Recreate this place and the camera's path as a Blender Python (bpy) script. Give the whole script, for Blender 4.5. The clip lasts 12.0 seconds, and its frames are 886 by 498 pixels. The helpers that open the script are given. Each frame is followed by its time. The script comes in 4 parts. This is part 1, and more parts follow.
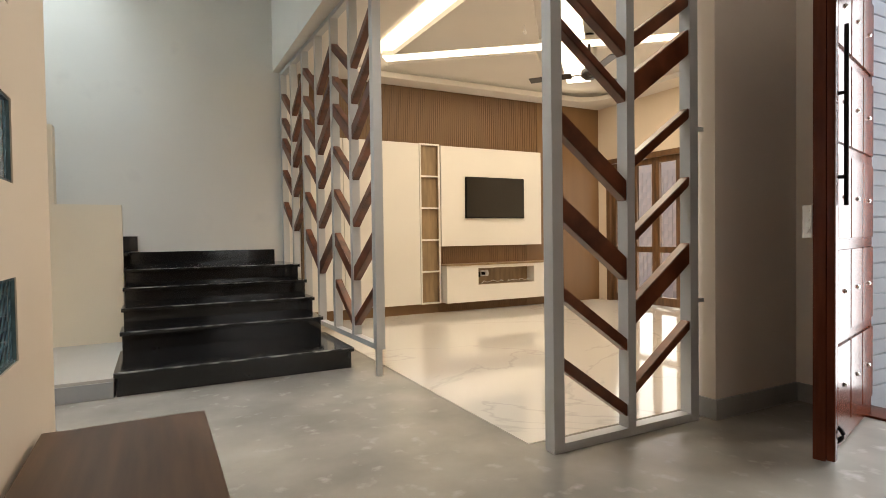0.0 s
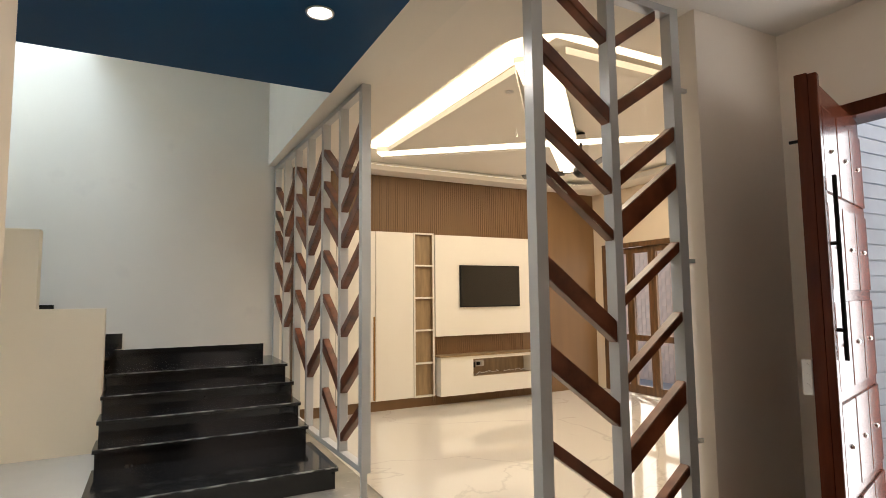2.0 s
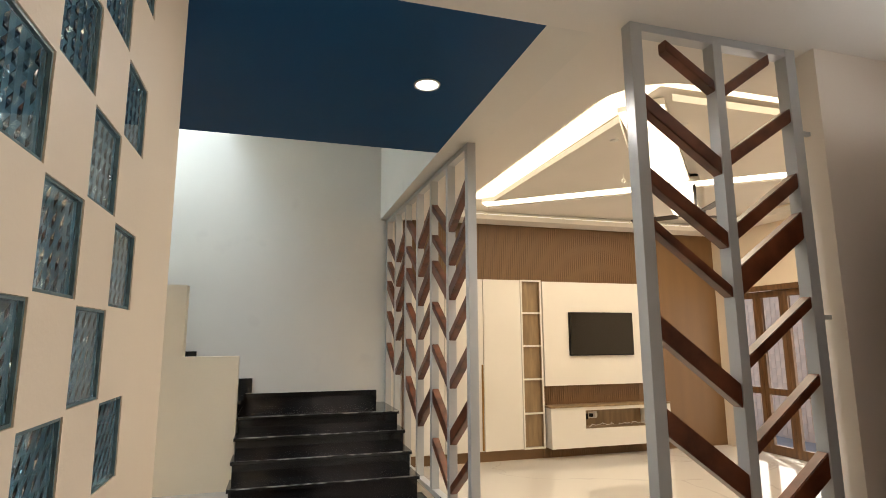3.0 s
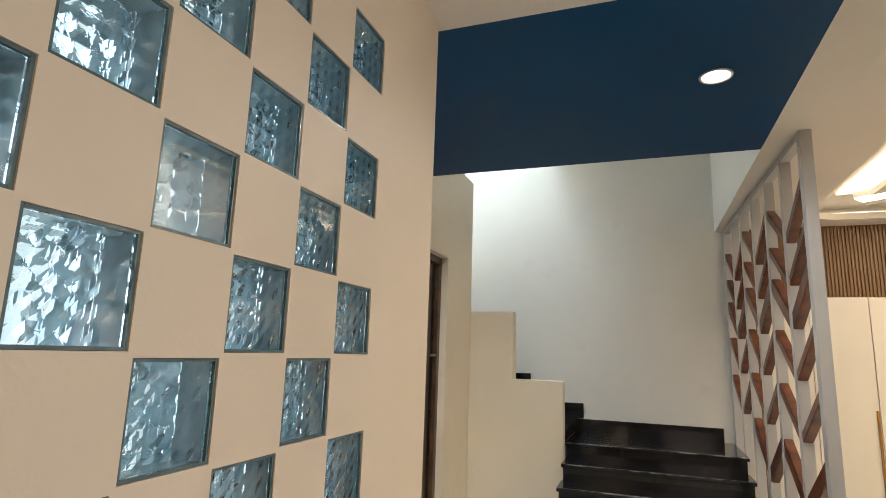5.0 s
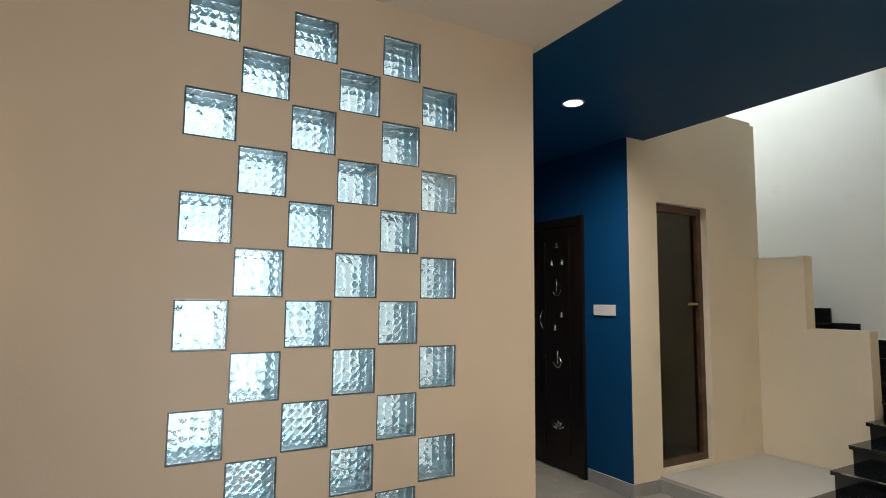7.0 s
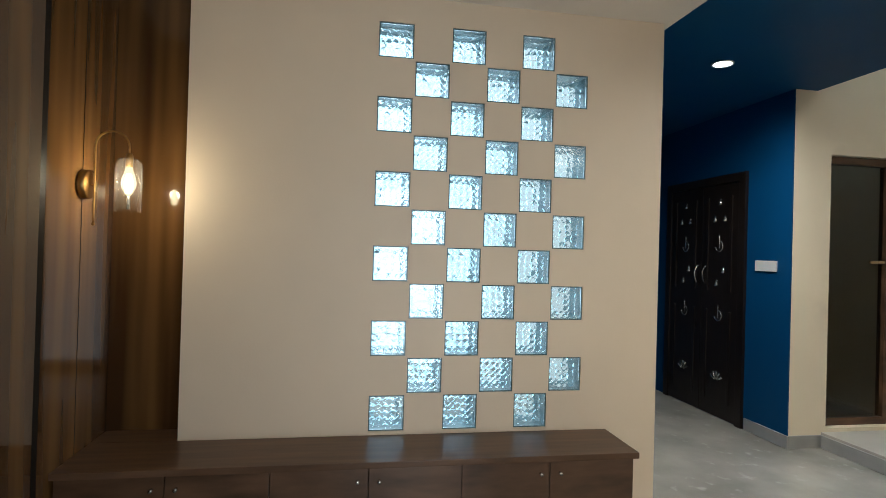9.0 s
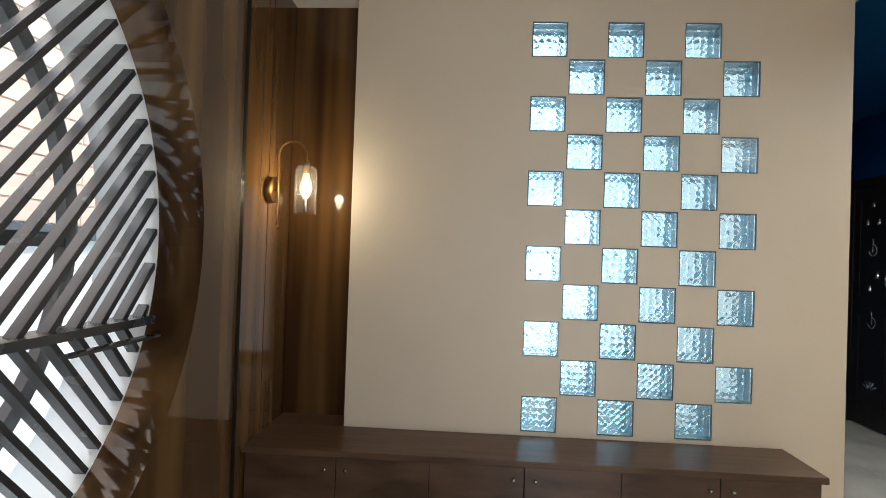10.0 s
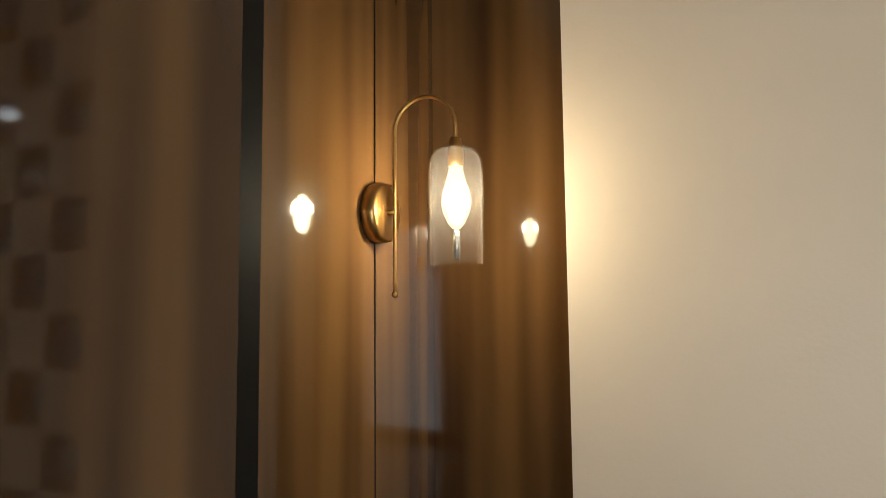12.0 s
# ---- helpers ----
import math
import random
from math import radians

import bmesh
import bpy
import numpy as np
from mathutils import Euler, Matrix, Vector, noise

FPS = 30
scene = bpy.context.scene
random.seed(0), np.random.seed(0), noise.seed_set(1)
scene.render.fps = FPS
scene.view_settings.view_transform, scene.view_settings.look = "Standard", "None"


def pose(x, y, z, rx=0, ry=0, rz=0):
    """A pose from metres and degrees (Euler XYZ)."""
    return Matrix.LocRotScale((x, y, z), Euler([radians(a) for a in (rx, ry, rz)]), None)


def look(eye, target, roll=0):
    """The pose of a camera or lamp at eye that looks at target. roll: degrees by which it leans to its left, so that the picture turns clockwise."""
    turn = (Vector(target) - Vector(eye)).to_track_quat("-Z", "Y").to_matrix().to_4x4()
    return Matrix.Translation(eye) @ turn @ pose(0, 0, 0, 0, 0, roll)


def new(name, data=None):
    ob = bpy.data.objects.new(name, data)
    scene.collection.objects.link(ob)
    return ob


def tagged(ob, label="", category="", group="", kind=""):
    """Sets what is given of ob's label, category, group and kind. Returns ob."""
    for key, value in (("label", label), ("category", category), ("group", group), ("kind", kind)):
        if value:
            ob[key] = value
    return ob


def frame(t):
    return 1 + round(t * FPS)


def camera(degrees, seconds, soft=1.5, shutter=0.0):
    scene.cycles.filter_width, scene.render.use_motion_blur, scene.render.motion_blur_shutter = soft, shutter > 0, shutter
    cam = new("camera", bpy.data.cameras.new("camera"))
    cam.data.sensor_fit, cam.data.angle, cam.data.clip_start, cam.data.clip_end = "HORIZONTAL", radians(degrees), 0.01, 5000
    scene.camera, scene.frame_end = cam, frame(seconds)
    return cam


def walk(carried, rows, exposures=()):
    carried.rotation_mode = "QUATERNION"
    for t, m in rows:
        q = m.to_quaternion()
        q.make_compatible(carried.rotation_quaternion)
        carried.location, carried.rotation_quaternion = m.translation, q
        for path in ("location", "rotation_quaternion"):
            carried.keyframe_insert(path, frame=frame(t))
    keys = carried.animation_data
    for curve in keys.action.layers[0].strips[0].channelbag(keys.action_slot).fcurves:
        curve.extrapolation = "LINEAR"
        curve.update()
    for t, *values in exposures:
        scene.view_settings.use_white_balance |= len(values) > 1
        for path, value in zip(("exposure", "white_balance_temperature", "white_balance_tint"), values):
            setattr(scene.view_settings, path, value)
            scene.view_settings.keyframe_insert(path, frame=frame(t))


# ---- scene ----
cam = camera(77.5, 12.0, 0.9)
PATH = [
    (0, (0.281, 0.876, 0.972), (1.204, 2.65, 0.928), -0.8),
    (0.5, (0.326, 0.896, 1.084), (1.252, 2.668, 1.099), -0.9),
    (1, (0.377, 0.901, 1.234), (1.301, 2.674, 1.289), -0.6),
    (1.5, (0.376, 0.927, 1.304), (1.308, 2.693, 1.418), -0.6),
    (2, (0.387, 0.912, 1.351), (1.309, 2.678, 1.522), -0.6),
    (2.5, (0.375, 0.892, 1.397), (1.13, 2.727, 1.647), -0.8),
    (3, (0.365, 0.845, 1.43), (0.925, 2.737, 1.75), -0.3),
    (3.5, (0.372, 0.825, 1.444), (0.742, 2.755, 1.813), 0.4),
    (3.7, (0.355, 0.819, 1.424), (0.62, 2.765, 1.802), 0.5),
    (5.3, (0.922, 1.031, 1.55), (0.014, 2.776, 1.908), 1.9),
    (5.5, (1.051, 1.069, 1.563), (-0.008, 2.729, 1.915), 1.8),
    (6, (1.484, 1.111, 1.567), (0.093, 2.518, 1.861), 1.4),
    (6.5, (1.869, 1.103, 1.55), (0.273, 2.286, 1.782), 1.1),
    (6.7, (2.015, 1.096, 1.528), (0.359, 2.196, 1.742), 0.8),
    (8.3, (2.798, 1.064, 1.459), (0.897, 1.685, 1.497), 1.2),
    (8.5, (2.84, 1.053, 1.48), (0.924, 1.626, 1.501), 1.4),
    (9, (2.959, 1.104, 1.465), (0.988, 1.443, 1.479), 1.6),
    (9.5, (3.037, 1.091, 1.463), (1.038, 1.16, 1.469), 1.6),
    (10, (2.963, 0.972, 1.423), (0.967, 0.852, 1.448), 1.9),
    (10.5, (2.681, 0.921, 1.487), (0.705, 0.617, 1.484), 1.3),
    (11, (2.258, 0.86, 1.518), (0.331, 0.326, 1.521), 0.7),
    (11.3, (1.949, 0.779, 1.529), (0.057, 0.13, 1.568), 0.4),
    (11.5, (1.743, 0.703, 1.55), (-0.132, 0.009, 1.617), -0.2),
    (12, (1.262, 0.493, 1.565), (-0.589, -0.25, 1.708), -0.6),
]
walk(cam, [(t, look(eye, target, roll)) for t, eye, target, roll in PATH], [(0, 0.24, 6400, 10), (2.5, 0.28, 6400, 10), (3.5, 0.28, 6450, 10), (5.5, 0.3, 6400, 10), (6.5, -0.13, 6550, 10), (8.5, -0.06, 6050, 4), (10, 0.05, 5800, 4), (11, 0.0, 5950, 4), (11.5, -0.06, 6050, 4), (12, 0.38, 6050, 4)])

# ---- world, sun, lights ----
world = bpy.data.worlds.new("sky")
scene.world = world
world.use_nodes = True
wt = world.node_tree
wt.nodes.clear()
sky = wt.nodes.new("ShaderNodeTexSky")
sky.sky_type, sky.sun_disc = "NISHITA", False
sky.sun_elevation, sky.sun_rotation = radians(58), radians(29)
bg = wt.nodes.new("ShaderNodeBackground")
bg.inputs[1].default_value = 0.15
wo = wt.nodes.new("ShaderNodeOutputWorld")
wt.links.new(sky.outputs[0], bg.inputs[0])
wt.links.new(bg.outputs[0], wo.inputs[0])


def lamp(name, kind, m, power, colour=(1, 1, 1), size=0.1, size_y=None):
    d = bpy.data.lights.new(name, kind)
    d.energy, d.color = power, colour
    if kind == "AREA":
        d.shape, d.size, d.size_y = "RECTANGLE", size, size_y or size
    elif kind == "SUN":
        d.angle = size
    else:
        d.shadow_soft_size = size
    ob = new(name, d)
    ob.matrix_world = m
    return ob


lamp("sun", "SUN", look((0, 0, 9), (-2.3, -4.2, 0)), 5.0, (1, 0.94, 0.86), radians(0.6))
WARM = (1.0, 0.82, 0.60)
# daylight in the openings, and an added fill beside the stairs
lamp("skylight_sky", "AREA", look((-1.5, 6.2, 6.19), (-1.5, 6.201, 0.0)), 170, (0.70, 0.86, 1.0), 1.5, 1.5)
# weak added fill along the stair back wall, from an unseen opening
lamp("stair_side_fill", "AREA", look((-3.42, 6.82, 3.8), (0.0, 6.9, 2.6)), 14, (0.70, 0.86, 1.0), 0.7, 1.7)
lamp("doorway_sky", "AREA", look((3.72, 1.9, 1.15), (1.0, 1.9, 1.0)), 34, (0.97, 0.96, 0.95), 0.9, 2.1)
lamp("folding_door_sky", "AREA", look((6.32, 6.2, 1.05), (3.0, 6.0, 0.9)), 14, (1.0, 0.93, 0.85), 1.4, 2.0)
lamp("gap_sky", "AREA", look((2.0, -1.2, 4.3), (2.0, -1.199, 0.0)), 178, (0.95, 0.97, 1.0), 5.0, 1.4)
# tray ceiling and downlights
for lx, ly, watts in ((1.11, 3.66, 85), (-0.5, 3.64, 185)):
    spot = lamp("downlight_glow", "SPOT", look((lx, ly, 2.825), (lx, ly, 0)), watts, (1.0, 0.95, 0.88), 0.05).data
    spot.spot_size, spot.spot_blend = radians(172), 1.0
lamp("tray_glow", "AREA", look((4.0, 5.2, 2.895), (4.0, 5.2, 0)), 51, WARM, 3.0, 2.8)
lamp("wall_lamp_glow", "POINT", pose(0.17, 0.086, 1.76), 4.8, (1.0, 0.78, 0.52), 0.025)


# ---- materials ----
def material(name, colour, rough=0.6, metal=0.0, vary=0.08, scale=6.0, bump=0.1, bump_scale=60.0, stretch=(1, 1, 1), second=None, patch=None, coat=0.0, spec=0.5):
    m = bpy.data.materials.new(name)
    m.use_nodes = True
    nt = m.node_tree
    b = nt.nodes["Principled BSDF"]
    tc = nt.nodes.new("ShaderNodeTexCoord")
    mp = nt.nodes.new("ShaderNodeMapping")
    mp.inputs["Scale"].default_value = stretch
    nt.links.new(tc.outputs["Object"], mp.inputs[0])
    n1 = nt.nodes.new("ShaderNodeTexNoise")
    n1.inputs["Scale"].default_value, n1.inputs["Detail"].default_value = scale, 6
    nt.links.new(mp.outputs[0], n1.inputs["Vector"])
    ramp = nt.nodes.new("ShaderNodeValToRGB")
    c0 = [max(0, c * (1 - vary)) for c in colour]
    c1 = second or [min(1, c * (1 + vary)) for c in colour]
    ramp.color_ramp.elements[0].color, ramp.color_ramp.elements[1].color = (*c0, 1), (*c1, 1)
    ramp.color_ramp.elements[0].position, ramp.color_ramp.elements[1].position = 0.35, 0.68
    nt.links.new(n1.outputs[0], ramp.inputs[0])
    colour_out = ramp.outputs[0]
    if patch:
        n3 = nt.nodes.new("ShaderNodeTexNoise")
        n3.inputs["Scale"].default_value, n3.inputs["Detail"].default_value = patch[0], 8
        nt.links.new(tc.outputs["Object"], n3.inputs["Vector"])
        r3 = nt.nodes.new("ShaderNodeValToRGB")
        r3.color_ramp.elements[0].position, r3.color_ramp.elements[1].position = patch[1], patch[2]
        nt.links.new(n3.outputs[0], r3.inputs[0])
        mx = nt.nodes.new("ShaderNodeMix")
        mx.data_type = "RGBA"
        nt.links.new(r3.outputs[0], mx.inputs["Factor"])
        nt.links.new(colour_out, mx.inputs["A"])
        mx.inputs["B"].default_value = (*patch[3], 1)
        colour_out = mx.outputs["Result"]
    nt.links.new(colour_out, b.inputs["Base Color"])
    b.inputs["Roughness"].default_value, b.inputs["Metallic"].default_value = rough, metal
    b.inputs["Coat Weight"].default_value, b.inputs["Coat Roughness"].default_value = coat, 0.03
    b.inputs["Specular IOR Level"].default_value = spec
    n2 = nt.nodes.new("ShaderNodeTexNoise")
    n2.inputs["Scale"].default_value, n2.inputs["Detail"].default_value = bump_scale, 3
    nt.links.new(mp.outputs[0], n2.inputs["Vector"])
    if bump:
        bp = nt.nodes.new("ShaderNodeBump")
        bp.inputs["Strength"].default_value, bp.inputs["Distance"].default_value = bump, 0.004
        nt.links.new(n2.outputs[0], bp.inputs["Height"])
        nt.links.new(bp.outputs[0], b.inputs["Normal"])
    mr = nt.nodes.new("ShaderNodeMapRange")
    mr.inputs["To Min"].default_value, mr.inputs["To Max"].default_value = max(0.02, rough * 0.8), min(1, rough * 1.2)
    nt.links.new(n1.outputs[0], mr.inputs[0])
    nt.links.new(mr.outputs[0], b.inputs["Roughness"])
    return m


def glow(name, colour, strength):
    m = bpy.data.materials.new(name)
    m.use_nodes = True
    b = m.node_tree.nodes["Principled BSDF"]
    b.inputs["Base Color"].default_value = (*colour, 1)
    b.inputs["Emission Color"].default_value = (*colour, 1)
    b.inputs["Emission Strength"].default_value = strength
    return m


def glass(name, colour, rough=0.0, ior=1.45):
    m = bpy.data.materials.new(name)
    m.use_nodes = True
    b = m.node_tree.nodes["Principled BSDF"]
    b.inputs["Base Color"].default_value = (*colour, 1)
    b.inputs["Roughness"].default_value = rough
    b.inputs["Transmission Weight"].default_value = 1.0
    b.inputs["IOR"].default_value = ior
    return m


M_PAINT = material("cream_wall_paint", (0.73, 0.615, 0.475), 0.5, vary=0.03, scale=1.3, bump=0.12, bump_scale=90)
M_WHITE = material("white_wall_paint", (0.76, 0.72, 0.65), 0.6, vary=0.03, scale=1.1, bump=0.15, bump_scale=70, patch=(2.2, 0.62, 0.74, (0.70, 0.66, 0.60)))
M_CREAM = material("cream_pier_paint", (0.82, 0.735, 0.64), 0.5, vary=0.03, scale=1.1, bump=0.12, bump_scale=70)
M_IVORY = material("ivory_wall_paint", (0.80, 0.71, 0.555), 0.55, vary=0.03, scale=1.1, bump=0.12, bump_scale=70, patch=(2.4, 0.62, 0.74, (0.74, 0.655, 0.51)))
M_CEIL = material("ceiling_paint", (0.78, 0.73, 0.66), 0.7, vary=0.02, scale=1.5, bump=0.06)
M_BLUE = material("blue_paint", (0.003, 0.054, 0.150), 0.55, vary=0.06, scale=2, bump=0.08, bump_scale=80, spec=0.2)
M_FLOOR = material("dusty_grey_floor", (0.295, 0.275, 0.24), 0.22, vary=0.22, scale=1.6, bump=0.03, bump_scale=40, patch=(9.0, 0.60, 0.78, (0.42, 0.40, 0.365)))
M_MARBLE = material("white_marble_tile", (0.74, 0.70, 0.63), 0.06, vary=0.02, scale=1.0, bump=0.0, coat=0.4)
nt = M_MARBLE.node_tree
vein = nt.nodes.new("ShaderNodeTexNoise")
vein.inputs["Scale"].default_value, vein.inputs["Detail"].default_value, vein.inputs["Distortion"].default_value = 0.55, 7, 1.4
vr = nt.nodes.new("ShaderNodeValToRGB")
vr.color_ramp.elements[0].position, vr.color_ramp.elements[0].color = 0.488, (0.74, 0.70, 0.63, 1)
vr.color_ramp.elements[1].position, vr.color_ramp.elements[1].color = 0.512, (0.74, 0.70, 0.63, 1)
mid = vr.color_ramp.elements.new(0.5)
mid.color = (0.62, 0.585, 0.53, 1)
vtc = nt.nodes.new("ShaderNodeTexCoord")
nt.links.new(vtc.outputs["Object"], vein.inputs["Vector"])
nt.links.new(vein.outputs[0], vr.inputs[0])
nt.links.new(vr.outputs[0], nt.nodes["Principled BSDF"].inputs["Base Color"])
M_GRANITE = material("black_granite", (0.010, 0.010, 0.0105), 0.10, spec=0.6, vary=0.25, scale=60, bump=0.015, patch=(3, 0.62, 0.95, (0.05, 0.048, 0.045)))
M_NOSING = material("chipped_granite_edge", (0.012, 0.012, 0.012), 0.3, vary=0.3, scale=30, bump=0.2, patch=(11, 0.46, 0.62, (0.36, 0.35, 0.33)))
M_SKIRT = material("grey_skirting_tile", (0.34, 0.34, 0.33), 0.3, vary=0.08, scale=5, bump=0.03)
M_PLINTH = material("cream_tile", (0.46, 0.43, 0.38), 0.45, vary=0.05, scale=3, bump=0.04)
# emission in place of the LED light falling on the cove ceiling
M_LEDSOFT = glow("cove_ceiling_glow", (1.0, 0.85, 0.62), 1.9)
M_WALNUT = material("walnut_laminate", (0.066, 0.029, 0.0105), 0.06, vary=0.35, scale=1.5, bump=0.0, stretch=(5, 5, 0.22), second=(0.168, 0.088, 0.030), spec=0.5, coat=0.08)
wn = M_WALNUT.node_tree
for node in wn.nodes:
    if node.bl_idname == "ShaderNodeTexNoise":
        node.inputs["Detail"].default_value, node.inputs["Roughness"].default_value = 2.2, 0.45
M_CABWOOD = material("brown_laminate", (0.085, 0.045, 0.024), 0.34, vary=0.35, scale=3.0, bump=0.05, bump_scale=25, stretch=(4, 1, 4), second=(0.125, 0.068, 0.037))
M_CABTOP = material("brown_laminate_top", (0.085, 0.046, 0.025), 0.36, spec=0.3, vary=0.25, scale=3.0, bump=0.03, bump_scale=25, stretch=(8, 0.6, 4), second=(0.135, 0.078, 0.046))
M_FLUTE = material("fluted_teak", (0.20, 0.112, 0.046), 0.5, vary=0.06, scale=2, bump=0.0, stretch=(4, 4, 0.5))
M_BLADE = material("red_brown_blade", (0.11, 0.030, 0.012), 0.32, vary=0.35, scale=4, bump=0.06, stretch=(2, 2, 2), second=(0.19, 0.060, 0.026))
M_STEEL = material("grey_painted_steel", (0.50, 0.505, 0.50), 0.3, metal=0.2, vary=0.02, scale=1.5, bump=0.0)
M_LAMWHITE = material("cream_white_laminate", (0.80, 0.76, 0.68), 0.14, vary=0.015, scale=2, bump=0.0)
M_OAK = material("oak_carcass", (0.28, 0.19, 0.10), 0.45, vary=0.2, scale=5, bump=0.04, stretch=(4, 4, 0.6))
M_BLACK = material("black_plastic", (0.008, 0.008, 0.008), 0.5, vary=0.1, bump=0.0, spec=0.1)
M_SCREEN = material("television_screen", (0.004, 0.005, 0.006), 0.07, vary=0.05, bump=0.0, coat=0.6)
M_DOORDARK = material("dark_stained_door", (0.012, 0.008, 0.006), 0.3, vary=0.3, scale=4, bump=0.05, stretch=(5, 5, 0.5))
M_SILVER = material("silver_metal", (0.55, 0.54, 0.52), 0.25, metal=0.9, vary=0.08, bump=0.0)
M_BRASS = material("antique_brass", (0.40, 0.24, 0.08), 0.3, metal=1.0, vary=0.12, bump=0.02)
M_PLASTIC = material("white_switch_plastic", (0.72, 0.70, 0.66), 0.4, vary=0.02, bump=0.0)
M_TEAK = material("polished_teak_door", (0.085, 0.022, 0.010), 0.24, spec=0.1, vary=0.3, scale=4, bump=0.03, stretch=(5, 5, 0.6))
M_VARNISH = material("varnished_dark_teak", (0.06, 0.018, 0.009), 0.05, vary=0.3, scale=4, bump=0.0, stretch=(5, 5, 0.6))
M_FRAMEWOOD = material("teak_frame", (0.13, 0.065, 0.026), 0.35, vary=0.3, scale=4, bump=0.06, stretch=(5, 5, 0.6))
M_SLAT = material("charcoal_metal_slat", (0.06, 0.061, 0.064), 0.26, metal=0.1, vary=0.1, bump=0.02)
M_SHUTTER = material("white_corrugated_sheet", (0.62, 0.68, 0.74), 0.5, vary=0.05, bump=0.04)
M_OUTBRICK = material("peach_brick_wall", (0.66, 0.50, 0.40), 0.8, vary=0.12, scale=3, bump=0.2)
M_OUTWHITE = material("white_outer_wall", (0.84, 0.84, 0.82), 0.8, vary=0.06, scale=3, bump=0.2)
M_GROUND = material("concrete_ground", (0.36, 0.35, 0.33), 0.8, vary=0.15, scale=2, bump=0.2)
M_BLOCK = glass("clear_glass_block", (0.86, 0.95, 0.985), 0.02, 1.42)
M_BLOCKLIP = material("dark_block_joint", (0.10, 0.155, 0.165), 0.2, vary=0.3, scale=20, bump=0.02)
# block edge colour, also used to paint the shade of the reveal behind
M_BLOCKRIM = material("teal_edge_and_shaded_reveal", (0.23, 0.34, 0.37), 0.2, vary=0.25, scale=10, bump=0.02)
M_GLASS = bpy.data.materials.new("clear_glass")
M_GLASS.use_nodes = True
gt = M_GLASS.node_tree
gt.nodes.clear()
g_mix, g_bloom, g_out = gt.nodes.new("ShaderNodeMixShader"), gt.nodes.new("ShaderNodeMixShader"), gt.nodes.new("ShaderNodeOutputMaterial")
g_clear, g_gloss, g_face, g_pow = gt.nodes.new("ShaderNodeBsdfTransparent"), gt.nodes.new("ShaderNodeBsdfGlossy"), gt.nodes.new("ShaderNodeLayerWeight"), gt.nodes.new("ShaderNodeMath")
# faint translucent veil imitates the bloom round the lit bulb
g_veil = gt.nodes.new("ShaderNodeBsdfTranslucent")
g_veil.inputs[0].default_value = (1, 0.96, 0.9, 1)
g_pow.operation, g_pow.inputs[1].default_value = "POWER", 3.0
g_clear.inputs[0].default_value, g_gloss.inputs["Roughness"].default_value, g_bloom.inputs[0].default_value = (1, 1, 1, 1), 0.04, 0.016
for a, b in ((g_face.outputs["Facing"], g_pow.inputs[0]), (g_pow.outputs[0], g_mix.inputs[0]), (g_clear.outputs[0], g_bloom.inputs[1]), (g_veil.outputs[0], g_bloom.inputs[2]), (g_bloom.outputs[0], g_mix.inputs[1]), (g_gloss.outputs[0], g_mix.inputs[2]), (g_mix.outputs[0], g_out.inputs[0])):
    gt.links.new(a, b)
M_FROST = glass("frosted_glass", (0.78, 0.76, 0.66), 0.2, 1.2)
M_BULB = glow("filament_bulb", (1.0, 0.80, 0.48), 34)
# bulb glass partly emits, in place of the glare round the filament
M_ENVELOPE = bpy.data.materials.new("glowing_bulb_glass")
M_ENVELOPE.use_nodes = True
et = M_ENVELOPE.node_tree
et.nodes.clear()
e_mix, e_clear, e_glow, e_out = et.nodes.new("ShaderNodeMixShader"), et.nodes.new("ShaderNodeBsdfTransparent"), et.nodes.new("ShaderNodeEmission"), et.nodes.new("ShaderNodeOutputMaterial")
e_mix.inputs[0].default_value = 0.4
e_glow.inputs[0].default_value, e_glow.inputs[1].default_value = (1.0, 0.80, 0.46, 1), 1.6
et.links.new(e_clear.outputs[0], e_mix.inputs[1])
et.links.new(e_glow.outputs[0], e_mix.inputs[2])
et.links.new(e_mix.outputs[0], e_out.inputs[0])
M_LED = glow("warm_led_glow", (1.0, 0.87, 0.66), 3.2)
# added backlight; noise in its emission paints brighter and darker daylight patches
M_SKYGLOW = glow("backlight_panel", (0.74, 0.90, 1.0), 1.3)
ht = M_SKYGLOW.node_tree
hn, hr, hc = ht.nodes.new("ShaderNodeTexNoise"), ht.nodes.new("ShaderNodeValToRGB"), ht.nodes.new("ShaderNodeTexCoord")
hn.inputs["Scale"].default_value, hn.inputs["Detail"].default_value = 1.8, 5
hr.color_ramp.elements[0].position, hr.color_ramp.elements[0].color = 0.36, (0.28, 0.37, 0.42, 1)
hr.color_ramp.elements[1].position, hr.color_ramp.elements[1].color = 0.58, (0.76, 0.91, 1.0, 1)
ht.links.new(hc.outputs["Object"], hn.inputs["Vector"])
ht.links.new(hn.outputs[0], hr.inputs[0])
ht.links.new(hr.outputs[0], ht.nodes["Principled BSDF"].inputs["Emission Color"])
M_DOWN = glow("downlight_lens", (1.0, 0.97, 0.92), 9)


# ---- builders ----
def mesh_of(bm, name, mats, smooth=False):
    me = bpy.data.meshes.new(name)
    bmesh.ops.remove_doubles(bm, verts=bm.verts, dist=1e-5)
    bmesh.ops.recalc_face_normals(bm, faces=bm.faces)
    bm.to_mesh(me)
    bm.free()
    for m in mats if isinstance(mats, (list, tuple)) else [mats]:
        me.materials.append(m)
    if smooth:
        for p in me.polygons:
            p.use_smooth = True
    return me


